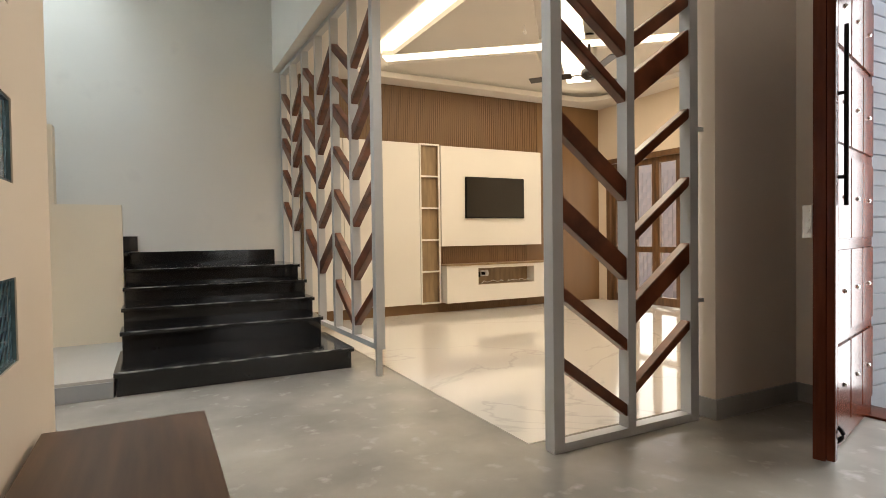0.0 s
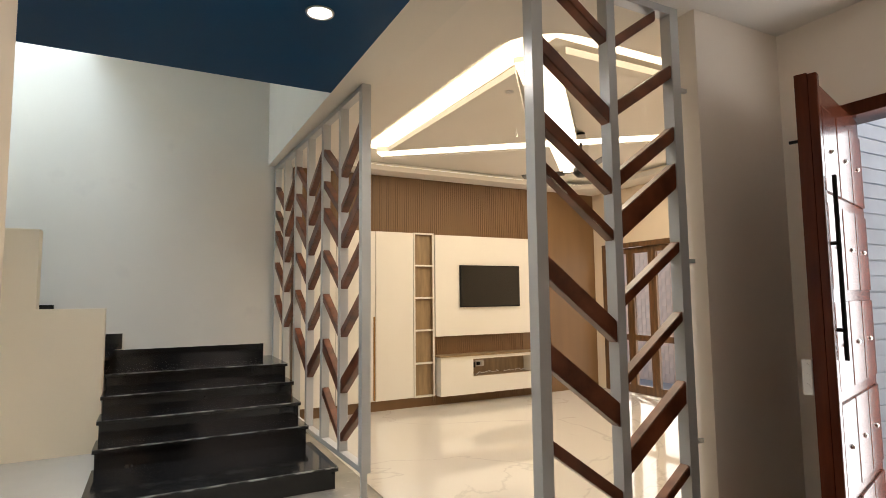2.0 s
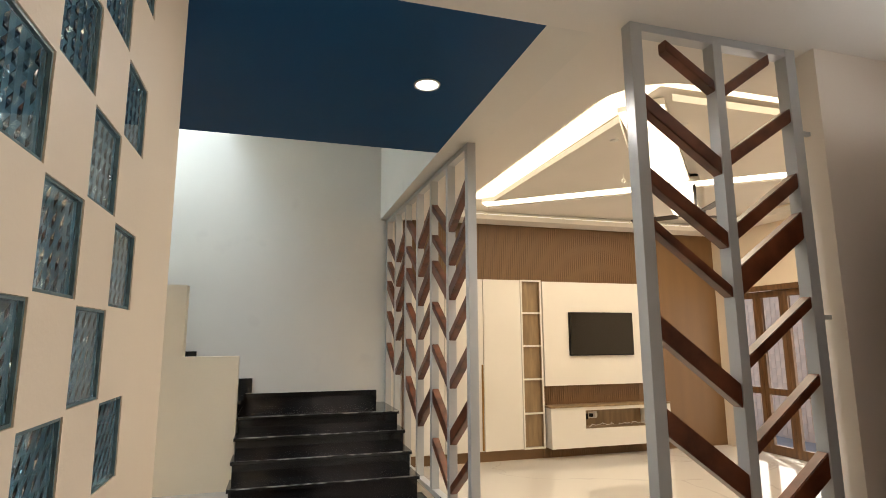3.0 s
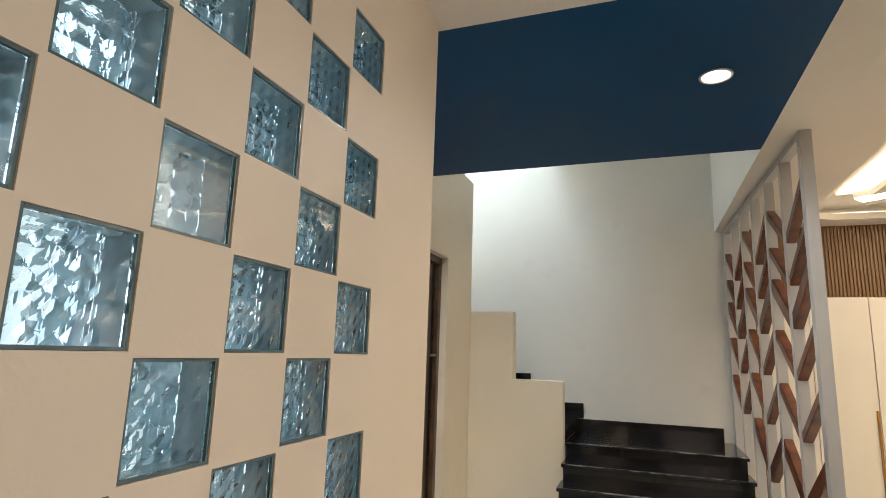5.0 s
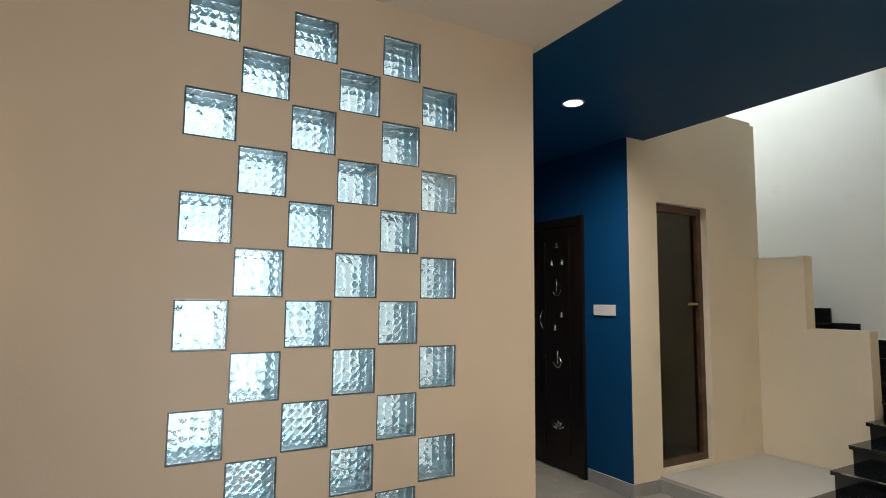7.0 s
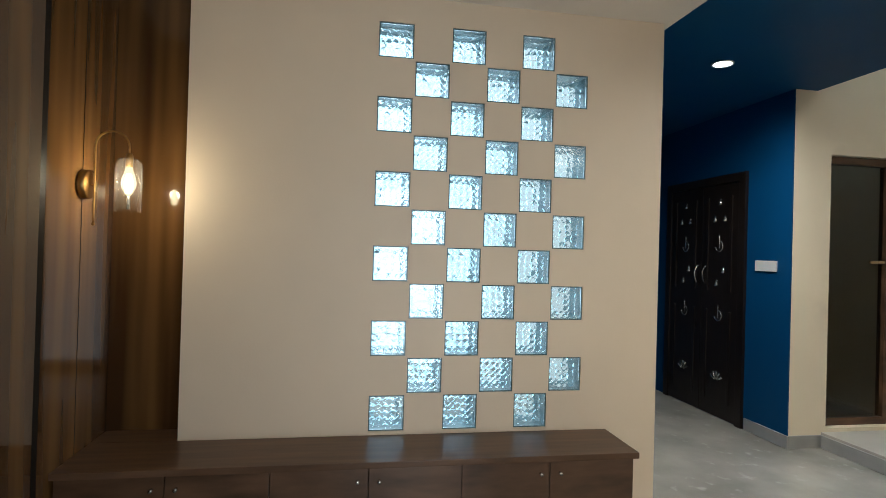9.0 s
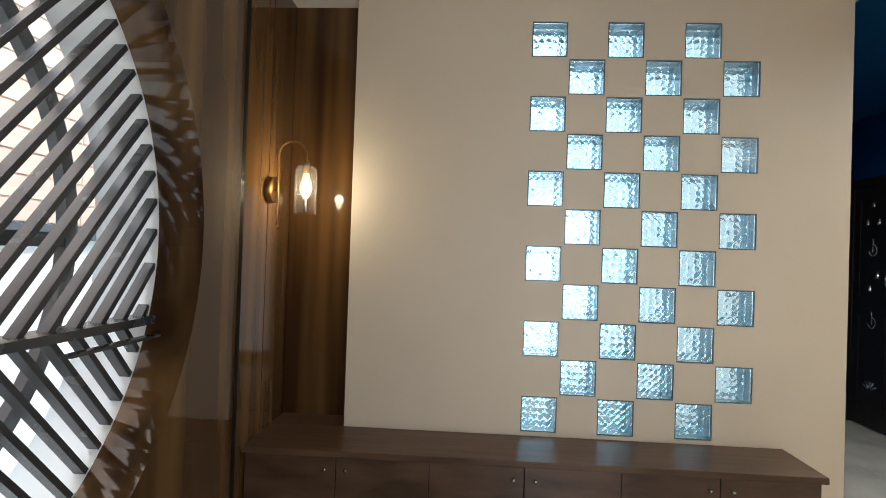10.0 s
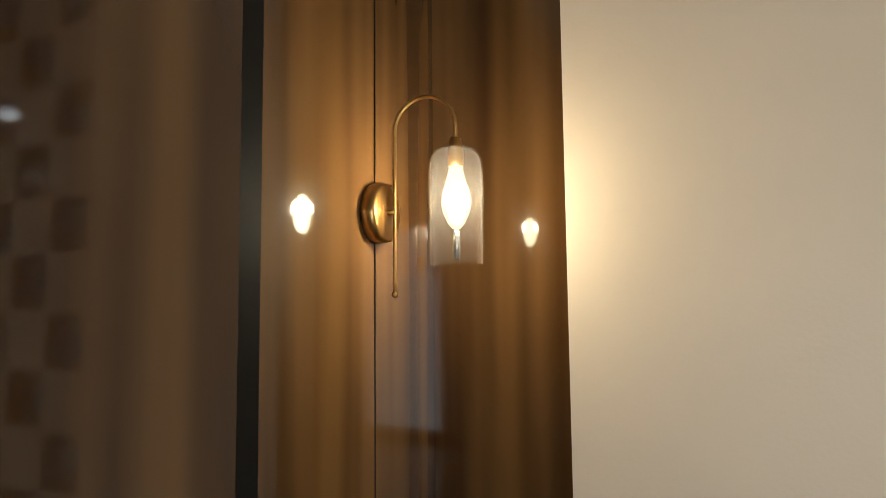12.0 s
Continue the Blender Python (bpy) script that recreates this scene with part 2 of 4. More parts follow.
def part(name, bm, mats, parent=None, label="", smooth=False):
    ob = new(name, mesh_of(bm, name, mats, smooth))
    if parent:
        ob.parent = parent
    return tagged(ob, label)


def thing(name, label, category, at=(0, 0, 0), group=""):
    ob = new(name)
    ob.location = at
    ob.empty_display_size = 0.1
    return tagged(ob, label, category, group)


def structure(ob, label, category):
    return tagged(ob, label, category, kind="structure")


def add_box(bm, lo, hi, bevel=0.0, m=None, mat=0):
    c = [(a + b) / 2 for a, b in zip(lo, hi)]
    s = [abs(b - a) for a, b in zip(lo, hi)]
    r = bmesh.ops.create_cube(bm, size=1.0, matrix=(m or Matrix()) @ Matrix.Translation(c) @ Matrix.Diagonal((*s, 1)))
    vs = set(r["verts"])
    es = [e for e in bm.edges if e.verts[0] in vs and e.verts[1] in vs] if bevel else []
    faces = [f for f in bm.faces if f.verts[0] in vs] if mat else []
    for f in faces:
        f.material_index = mat
    if bevel:
        bmesh.ops.bevel(bm, geom=es, offset=bevel, segments=2, affect="EDGES", profile=0.7)


def box(lo, hi, bevel=0.0, m=None):
    bm = bmesh.new()
    add_box(bm, lo, hi, bevel, m)
    return bm


def add_tube(bm, r0, r1, a, b, seg=20, caps=True):
    a, b = Vector(a), Vector(b)
    d = b - a
    q = d.to_track_quat("Z", "Y").to_matrix().to_4x4()
    bmesh.ops.create_cone(bm, cap_ends=caps, segments=seg, radius1=r0, radius2=r1, depth=d.length, matrix=Matrix.Translation((a + b) / 2) @ q)


def add_lathe(bm, profile, seg=28, m=None):
    """profile: (radius, z) pairs."""
    rings = []
    for r, z in profile:
        rings.append([bm.verts.new((m or Matrix()) @ Vector((r * math.cos(6.28319 * i / seg), r * math.sin(6.28319 * i / seg), z))) for i in range(seg)])
    for a, b in zip(rings, rings[1:]):
        for i in range(seg):
            bm.faces.new((a[i], a[(i + 1) % seg], b[(i + 1) % seg], b[i]))
    return rings


def add_sweep(bm, pts, r, seg=10):
    rings = []
    for i, p in enumerate(pts):
        p = Vector(p)
        d = (Vector(pts[min(i + 1, len(pts) - 1)]) - Vector(pts[max(i - 1, 0)])).normalized()
        q = d.to_track_quat("Z", "Y")
        rings.append([bm.verts.new(p + q @ Vector((r * math.cos(6.28319 * k / seg), r * math.sin(6.28319 * k / seg), 0))) for k in range(seg)])
    for a, b in zip(rings, rings[1:]):
        for k in range(seg):
            bm.faces.new((a[k], a[(k + 1) % seg], b[(k + 1) % seg], b[k]))
    for ring in (rings[0], rings[-1]):
        bm.faces.new(ring)


def holed(axis, p0, p1, u0, u1, v0, v1, holes=()):
    """A slab between p0 and p1 along axis, spanning u (x or y) and v (z), with rectangular holes (u0, u1, v0, v1)."""
    us = sorted({u0, u1, *[h[0] for h in holes], *[h[1] for h in holes]})
    vs = sorted({v0, v1, *[h[2] for h in holes], *[h[3] for h in holes]})
    cells = {}
    for i in range(len(us) - 1):
        for j in range(len(vs) - 1):
            cu, cv = (us[i] + us[i + 1]) / 2, (vs[j] + vs[j + 1]) / 2
            cells[i, j] = not any(h[0] < cu < h[1] and h[2] < cv < h[3] for h in holes)
    bm = bmesh.new()
    known = {}

    def v(p, i, j):
        if (p, i, j) not in known:
            known[p, i, j] = bm.verts.new((p, us[i], vs[j]) if axis == "x" else (us[i], p, vs[j]))
        return known[p, i, j]
    for (i, j), solid in cells.items():
        if not solid:
            continue
        for p in (p0, p1):
            bm.faces.new((v(p, i, j), v(p, i + 1, j), v(p, i + 1, j + 1), v(p, i, j + 1)))
        for di, dj, a, b in ((-1, 0, (i, j), (i, j + 1)), (1, 0, (i + 1, j), (i + 1, j + 1)), (0, -1, (i, j), (i + 1, j)), (0, 1, (i, j + 1), (i + 1, j + 1))):
            if not cells.get((i + di, j + dj), False):
                bm.faces.new((v(p0, *a), v(p0, *b), v(p1, *b), v(p1, *a)))
    return bm


# ---- large structure ----
ZC = 2.84            # ceiling
WX = -0.87           # wall with the narrow window
GY, GT, PITCH, BLK = 1.235, 2.695, 0.2, 0.19   # glass block grid: first column, top, module, block
BLOCKS = [(c, r) for r in range(11) for c in range(6) if (c + r) % 2 == 0]

floor = structure(part("floor", box((-3.4, -0.3, -0.15), (3.76, 7.4, 0.0)), M_FLOOR), "dusty grey cement floor of the entrance hall", "floor")
floor_living = structure(part("floor_living", box((1.8, 2.96, -0.10), (6.3, 7.3, 0.004)), M_MARBLE), "glossy white veined marble floor of the living room", "floor")
ground = structure(part("ground", box((-60, -60, -0.5), (60, 60, -0.2)), M_GROUND), "grey concrete ground outside the house", "ground")

holes = [(GY + PITCH * c, GY + PITCH * c + BLK, GT - PITCH * r - BLK, GT - PITCH * r) for c, r in BLOCKS]
wall_west = structure(part("wall_west", holed("x", -0.20, 0.0, 0.288, 2.89, 0.0, ZC, holes), M_PAINT), "cream painted wall with a checkerboard of glass blocks", "wall")
wall_passage_south = structure(part("wall_passage_south", box((-3.4, 2.72, 0), (-0.2, 2.89, ZC)), M_BLUE), "blue wall of the passage", "wall")
# unseen wall; covers the blue slab's edge and keeps sun off the ground
structure(part("outer_shade_wall", box((-3.4, 2.69, 0), (-0.2, 2.718, 6.2)), M_OUTWHITE), "unseen white outer wall, raised to shade the ground outside", "wall")
wall_passage_west = structure(part("wall_passage_west", box((-3.6, 2.72, 0), (-3.4, 4.75, ZC)), M_BLUE), "blue end wall of the passage", "wall")
wall_passage_north = structure(part("wall_passage_north", box((-3.4, 4.555, 0), (-1.06, 4.755, ZC)), M_BLUE), "deep blue painted wall of the passage", "wall")
structure(part("wall_passage_return", box((-1.06, 4.555, 0), (WX - 0.003, 4.5645, ZC)), M_BLUE), "deep blue painted wall of the passage", "wall")
# the wall's free end, cream on its outer face, with a tall narrow window
wall_window = structure(part("wall_window", holed("x", WX - 0.19, WX, 4.565, 6.278, 0.0, 3.25, [(4.90, 5.56, 0.15, 2.34)]), M_IVORY), "cream wall with a tall narrow glazed opening", "wall")
wall_stair_back = structure(part("wall_stair_back", box((-3.4, 7.26, 0), (1.60, 7.45, 6.2)), M_WHITE), "tall white wall behind the staircase", "wall")
wall_stair_west = structure(part("wall_stair_west", holed("x", -3.6, -3.4, 4.755, 7.45, 0.0, 6.2, [(6.45, 7.20, 2.9, 4.7)]), M_WHITE), "white end wall of the stairwell", "wall")
wall_stair_east = structure(part("wall_stair_east", box((1.485, 4.76, 3.02), (1.75, 7.26, 6.2)), M_WHITE), "white upper wall above the slatted screen", "wall")
wall_stair_south = structure(part("wall_stair_south", box((-3.4, 4.56, 3.16), (1.485, 4.76, 6.2)), M_WHITE), "white upper wall of the stairwell", "wall")
wall_tv = structure(part("wall_tv", box((1.60, 7.26, 0), (6.42, 7.45, 3.2)), M_WHITE), "living room wall behind the television unit", "wall")
wall_living_east = structure(part("wall_living_east", holed("x", 6.22, 6.42, 2.96, 7.26, 0.0, 3.2, [(5.30, 7.02, 0.0, 2.07)]), M_PAINT), "cream living room wall with a folding door", "wall")
wall_living_south = structure(part("wall_living_south", box((3.76, 2.76, 0), (6.42, 2.96, 3.2)), M_PAINT), "cream living room wall", "wall")
wall_pier = structure(part("wall_pier", box((2.85, 2.76, 0), (3.76, 2.96, ZC)), M_CREAM), "cream wall pier beside the slatted screen", "wall")
wall_east = structure(part("wall_east", holed("x", 3.56, 3.76, -0.3, 2.76, 0.0, ZC, [(1.33, 2.58, 0.0, 2.33)]), M_CREAM), "cream wall with the main entrance", "wall")
ceiling = structure(part("ceiling", box((-0.4, -0.3, ZC), (3.76, 2.94, ZC + 0.25)), M_CEIL), "white painted ceiling of the entrance hall", "ceiling")
ceiling_blue = structure(part("ceiling_blue", box((-3.6, 2.94, ZC), (1.485, 4.76, ZC + 0.3)), M_BLUE), "dark blue painted ceiling over the stair hall", "ceiling")
# pane added over the roof hole to stop direct sunlight
structure(part("sun_block_pane", box((-2.35, 5.35, 6.36), (-0.65, 7.05, 6.37)), M_FROST), "unseen frosted pane added over the stairs to block direct sun", "window")
roof = bmesh.new()
for lo, hi in (((-3.6, 4.56, 6.2), (-2.3, 7.45, 6.35)), ((-0.7, 4.56, 6.2), (1.75, 7.45, 6.35)), ((-2.3, 4.56, 6.2), (-0.7, 5.4, 6.35)), ((-2.3, 7.0, 6.2), (-0.7, 7.45, 6.35))):
    add_box(roof, lo, hi)
structure(part("ceiling_stair", roof, M_CEIL), "white stairwell ceiling around a skylight", "ceiling")
# added slab out of view; its edge shades the right of the stair wall
structure(part("skylight_blocker", box((-0.35, 4.762, 4.05), (1.483, 7.258, 4.2)), M_CEIL), "unseen white slab added to cut the skylight off the stairwell's east side", "ceiling")
structure(part("wall_behind", box((-0.4, -0.6, 0), (-0.201, 0.287, ZC)), M_PAINT), "plain wall corner behind the panelling", "wall")

# living room ceiling: a tray with a rounded opening


def rounded(lo, hi, r, n=8):
    pts = []
    for cx, cy, a0 in ((hi[0] - r, hi[1] - r, 0), (lo[0] + r, hi[1] - r, 90), (lo[0] + r, lo[1] + r, 180), (hi[0] - r, lo[1] + r, 270)):
        for i in range(n + 1):
            a = radians(a0 + 90 * i / n)
            pts.append((cx + r * math.cos(a), cy + r * math.sin(a)))
    return pts


def ring_slab(outer, inner, z0, z1):
    bm = bmesh.new()
    n = len(inner)
    vi = [[bm.verts.new((x, y, z)) for x, y in inner] for z in (z0, z1)]
    vo = [[bm.verts.new((x, y, z)) for x, y in outer] for z in (z0, z1)]
    for k in range(n):
        j = (k + 1) % n
        for s in (0, 1):
            bm.faces.new((vi[s][k], vi[s][j], vo[s][j], vo[s][k]))
        bm.faces.new((vi[0][k], vi[0][j], vi[1][j], vi[1][k]))
        bm.faces.new((vo[0][k], vo[0][j], vo[1][j], vo[1][k]))
    return bm


inner = rounded((2.16, 3.26), (5.85, 6.90), 0.38)
outer = []
for x, y in inner:
    cx, cy, hx, hy = 3.985, 5.1, 2.235, 2.16
    k = min(hx / max(1e-6, abs(x - cx)), hy / max(1e-6, abs(y - cy)))
    outer.append((cx + (x - cx) * k, cy + (y - cy) * k))
for k in range(4):
    outer[9 * k + 4] = (cx + hx * (1, -1, -1, 1)[k], cy + hy * (1, 1, -1, -1)[k])
structure(part("ceiling_living", ring_slab(outer, inner, ZC, ZC + 0.06), M_CEIL), "white dropped border of the living room ceiling", "ceiling")
structure(part("ceiling_tray", box((1.752, 2.96, 3.021), (6.218, 7.257, 3.2)), M_CEIL), "raised white tray of the living room ceiling", "ceiling")
bm = box((1.485, 2.94, ZC), (1.75, 7.26, 3.02))
structure(part("ceiling_beam", bm, M_WHITE), "white beam between stair hall and living room", "ceiling")

# black granite stairs: a deep first step, then four risers to the landing
STEPS = [(4.86, 0.155), (5.60, 0.30), (5.88, 0.445), (6.16, 0.585), (6.44, 0.725)]
stairs = thing("staircase", "polished black granite staircase with a landing", "staircase")
for i, (y0, z) in enumerate(STEPS):
    x1 = 1.58 if i == 0 else 1.55
    y1 = 7.26 if i == 4 else STEPS[i + 1][0] + 0.02
    prev = STEPS[i - 1][1] if i else 0.0
    part("tread", box((0.03, y0 - 0.03, z - 0.03), (x1, y1, z), 0.004), M_GRANITE, stairs)
    part("nosing", box((0.031, y0 - 0.0315, z - 0.007), (x1 - 0.001, y0 - 0.018, z + 0.0008), 0.001), M_NOSING, stairs, "chipped dusty front edge")
    part("riser", box((0.045, y0, prev), (x1 - 0.015, y0 + 0.02, z - 0.03)), M_GRANITE, stairs)
    part("fill", box((0.06, y0 + 0.02, 0.0), (x1 - 0.03, y1, z - 0.03)), M_WHITE, stairs)
for i in range(7):
    xa, z = 0.03 - 0.25 * i, 0.725 + 0.145 * (i + 1)
    part("riser", box((xa - 0.02, 6.42, z - 0.145), (xa, 7.25, z - 0.03)), M_GRANITE, stairs)
    part("tread", box((xa - 0.27, 6.42, z - 0.03), (xa + 0.03, 7.25, z), 0.004), M_GRANITE, stairs)
    part("skirting", box((xa - 0.25, 7.235, z), (xa + (0.09 if i == 0 else 0.02), 7.258, z + 0.15)), M_GRANITE, stairs)
    if i:
        part("fill", box((xa - 0.25, 6.44, 0.0), (xa - 0.02, 7.2, z - 0.03)), M_WHITE, stairs)
part("skirting", box((0.03, 7.235, 0.725), (1.46, 7.258, 0.86)), M_GRANITE, stairs)
# parapet of the second flight, stepped
bm = holed("y", 6.28, 6.42, -2.6, 0.03, 0.0, 3.25, [(-0.44, 0.03, 1.28, 3.25), (WX - 0.05, -0.44, 1.92, 3.25)])
structure(part("wall_parapet", bm, M_IVORY), "stepped cream parapet beside the stairs", "wall")
structure(part("floor_step", box((WX, 4.86, 0.0), (0.03, 6.279, 0.12), 0.004), M_PLINTH), "low cream plinth before the narrow window", "step")
structure(part("baseboard", box((WX + 0.014, 4.846, 0.0), (0.028, 4.859, 0.1), 0.002), M_SKIRT), "grey tile skirting", "baseboard")

# skirting
for lo, hi in (((-1.34, 4.54, 0), (WX + 0.012, 4.554, 0.1)), ((WX + 0.001, 4.5545, 0), (WX + 0.013, 4.86, 0.1)), ((2.84, 2.745, 0), (3.56, 2.759, 0.105)), ((2.836, 2.745, 0), (2.849, 2.96, 0.105)), ((3.546, 2.581, 0), (3.559, 2.745, 0.105))):
    structure(part("baseboard", box(lo, hi, 0.002), M_SKIRT), "grey tile skirting", "baseboard")


# ---- wood panelling with the round opening ----
CX, CZ, CR = 1.99, 1.46, 1.0


def disc_panel(x0, x1, z0, z1, y0, y1, cx, cz, r, n=96):
    bm = bmesh.new()
    rows = []
    for y in (y0, y1):
        ci, co = [], []
        for i in range(n):
            a = 6.283185 * (i + 0.5) / n
            c, s = math.cos(a), math.sin(a)
            kx = ((x1 - cx) / c) if c > 1e-9 else ((x0 - cx) / c if c < -1e-9 else 1e9)
            kz = ((z1 - cz) / s) if s > 1e-9 else ((z0 - cz) / s if s < -1e-9 else 1e9)
            k = min(kx, kz)
            ci.append(bm.verts.new((cx + r * c, y, cz + r * s)))
            co.append(bm.verts.new((cx + k * c, y, cz + k * s)))
        rows.append((ci, co))
    for i in range(n):
        j = (i + 1) % n
        for ci, co in rows:
            bm.faces.new((ci[i], ci[j], co[j], co[i]))
        bm.faces.new((rows[0][0][i], rows[0][0][j], rows[1][0][j], rows[1][0][i]))
        bm.faces.new((rows[0][1][i], rows[0][1][j], rows[1][1][j], rows[1][1][i]))
    return bm


wall_panelled = structure(part("wall_south", disc_panel(0.685, 3.56, 0.0, ZC, -0.20, -0.03, CX, CZ, CR), M_WALNUT), "glossy walnut panelled wall with a round opening", "wall")
structure(part("outer_wall_south", disc_panel(0.685, 3.76, 0.0, ZC + 0.25, -0.44, -0.201, CX, CZ, CR), M_OUTWHITE), "white outer wall with a round opening", "wall")
structure(part("wall_lamp_panel", box((-0.174, -0.28, 0.0), (0.684, -0.111, ZC)), M_WALNUT), "glossy dark walnut panel behind the wall lamp", "wall")
structure(part("trim", box((0.1685, -0.111, 0.0), (0.1715, -0.1095, ZC)), M_BLACK), "thin dark joint between walnut panels", "trim")
structure(part("wall_corner_panel", box((-0.2, -0.28, 0.0), (-0.175, 0.287, ZC)), M_WALNUT), "glossy dark walnut strip at the corner", "wall")
structure(part("trim", box((0.638, -0.11, 0.0), (0.684, -0.034, ZC)), M_BLACK), "black vertical trim strip between wood panels", "trim")

screen_round = thing("round_slat_screen", "charcoal chevron slat screen in a round wooden opening", "screen", (CX, -0.225, CZ))
SPZ = -0.30


def clip_disc(p, d, r):
    """Far distance from p along d to the circle of radius r round 0."""
    b = p[0] * d[0] + p[1] * d[1]
    c = p[0] ** 2 + p[1] ** 2 - r * r
    q = b * b - c
    return -b + math.sqrt(q) if q > 0 else None


for sgn in (1, -1):
    d = (-math.cos(radians(48)), sgn * math.sin(radians(48)))
    for k in range(-2, 23):
        sx = 1.45 - 0.108 * k
        p = (sx, SPZ)
        if sx * sx + SPZ * SPZ > 0.985 ** 2:
            # starts on the rim
            b = p[0] * d[0] + p[1] * d[1]
            q = b * b - (p[0] ** 2 + p[1] ** 2 - 0.99 ** 2)
            if q <= 0 or -b + math.sqrt(q) < 0.1:
                continue
            t0 = -b - math.sqrt(q)
            if t0 < 0:
                continue
            p = (p[0] + d[0] * t0, p[1] + d[1] * t0)
        far = clip_disc(p, d, 1.0)
        if not far or far < 0.06:
            continue
        ang = math.atan2(d[1], d[0])
        m = Matrix.Translation((p[0], 0, p[1])) @ Matrix.Rotation(-ang, 4, "Y")
        part("slat", box((0, -0.018, -0.010), (far, 0.020, 0.010), 0.002, m), M_SLAT, screen_round)
part("spine", box((-0.95, -0.045, SPZ - 0.014), (0.95, 0.055, SPZ + 0.014), 0.002), M_SLAT, screen_round)
part("shelf_bar", box((-0.975, 0.05, SPZ - 0.058), (-0.50, 0.085, SPZ - 0.048), 0.002), M_SLAT, screen_round, "thin flat bar beside the spine")

# outside the round opening
def ring_tube(r0, r1, y0, y1, n=96):
    bm = bmesh.new()
    vs = [[bm.verts.new((CX + r * math.cos(6.283185 * i / n), y, CZ + r * math.sin(6.283185 * i / n))) for i in range(n)] for r, y in ((r0, y0), (r0, y1), (r1, y1), (r1, y0))]
    for a, b in zip(vs, vs[1:] + vs[:1]):
        for i in range(n):
            bm.faces.new((a[i], a[(i + 1) % n], b[(i + 1) % n], b[i]))
    return bm


structure(part("outer_ring", ring_tube(0.90, 0.955, -0.52, -0.48), M_SLAT), "dark metal ring outside the round opening", "frame")
for lo, hi in (((CX - 0.90, -0.515, CZ - 0.05), (CX + 0.90, -0.485, CZ)), ((CX - 0.03, -0.48, CZ + 0.93), (CX + 0.03, -0.41, CZ + 1.0)), ((CX - 0.03, -0.48, CZ - 1.0), (CX + 0.03, -0.41, CZ - 0.93))):
    structure(part("outer_bar", box(lo, hi), M_SLAT), "dark metal bar of the outer ring", "frame")
out_wall = structure(part("outer_wall_brick", box((-4.0, -2.2, 1.55), (7.5, -2.0, 7.0)), M_OUTBRICK), "peach brick wall outside", "wall")
structure(part("outer_wall_white", box((-4.0, -2.2, -0.2), (7.5, -1.98, 1.45)), M_OUTWHITE), "white outer wall outside", "wall")
structure(part("outer_beam", box((-4.0, -2.2, 1.45), (7.5, -1.93, 1.55)), M_SLAT), "dark horizontal beam on the outer wall", "beam")

# emissive panel put outside to light the glass blocks from behind
structure(part("backdrop", box((-3.0, -6.0, -0.2), (-2.95, 2.69, 18.0)), M_SKYGLOW), "added glowing panel standing in for daylight outside the glass blocks", "backdrop")

# ---- glass blocks ----
def block_mesh():
    """A smooth front sheet and a back sheet with small pyramids on its inner side, hollow between, in a glassy sleeve."""
    bm = bmesh.new()
    h = BLK / 2 - 0.001
    rim, n = 0.006, 5
    rnd = random.Random(5)
    a = h - rim
    e = 2 * n
    grid = [-a + 2 * a * i / e for i in range(e + 1)]
    front, front_in, back_out, back = [], [], [], []
    for i, u in enumerate(grid):
        rows = [[], [], [], []]
        for j, v in enumerate(grid):
            peak = i % 2 == 1 and j % 2 == 1
            wob = 0.004 if 0 < i < e and 0 < j < e else 0.0
            rows[0].append(bm.verts.new((-0.009, u, v)))
            rows[1].append(bm.verts.new((-0.016 - (0.0024 * rnd.uniform(0.5, 1.3) if peak else 0.0), u, v)))
            rows[2].append(bm.verts.new((-0.094, u, v)))
            rows[3].append(bm.verts.new((-0.084 + (0.010 * rnd.uniform(0.5, 1.3) if peak else 0.0), u + rnd.uniform(-wob, wob), v + rnd.uniform(-wob, wob))))
        for keep, row in zip((front, front_in, back_out, back), rows):
            keep.append(row)
    for sheet in (front, front_in, back_out):
        for i in range(e):
            for j in range(e):
                bm.faces.new((sheet[i][j], sheet[i + 1][j], sheet[i + 1][j + 1], sheet[i][j + 1]))
    for i in range(0, e, 2):
        for j in range(0, e, 2):
            loop = [back[i][j], back[i + 1][j], back[i + 2][j], back[i + 2][j + 1], back[i + 2][j + 2], back[i + 1][j + 2], back[i][j + 2], back[i][j + 1]]
            for k in range(0, 8):
                bm.faces.new((loop[k], loop[(k + 1) % 8], back[i + 1][j + 1]))
    for p, q in ((front, front_in), (back, back_out)):
        for k in range(e):
            for f in ((p[k][0], p[k + 1][0], q[k + 1][0], q[k][0]), (p[k][e], p[k + 1][e], q[k + 1][e], q[k][e]), (p[0][k], p[0][k + 1], q[0][k + 1], q[0][k]), (p[e][k], p[e][k + 1], q[e][k + 1], q[e][k])):
                bm.faces.new(f)
    # sleeve runs on through the wall, its teal darkening the reveal as shade would
    o = a + 0.0005
    for lo, hi in (((-h, -h), (-o, h)), ((o, -h), (h, h)), ((-a, -h), (a, -o)), ((-a, o), (a, h))):
        add_box(bm, (-0.199, *lo), (-0.010, *hi), mat=1)
        add_box(bm, (-0.0098, *lo), (-0.003, *hi), mat=2)
    return mesh_of(bm, "glass_block", [M_BLOCK, M_BLOCKRIM, M_BLOCKLIP])


BM = block_mesh()
for c, r in BLOCKS:
    ob = new("glass_block", BM)
    ob.parent = wall_west
    ob.location = (0, GY + PITCH * c + BLK / 2, GT - PITCH * r - BLK / 2)
    ob.rotation_euler = (radians(90) * ((c * 7 + r * 3) % 4), 0, 0)
    ob.visible_shadow = False

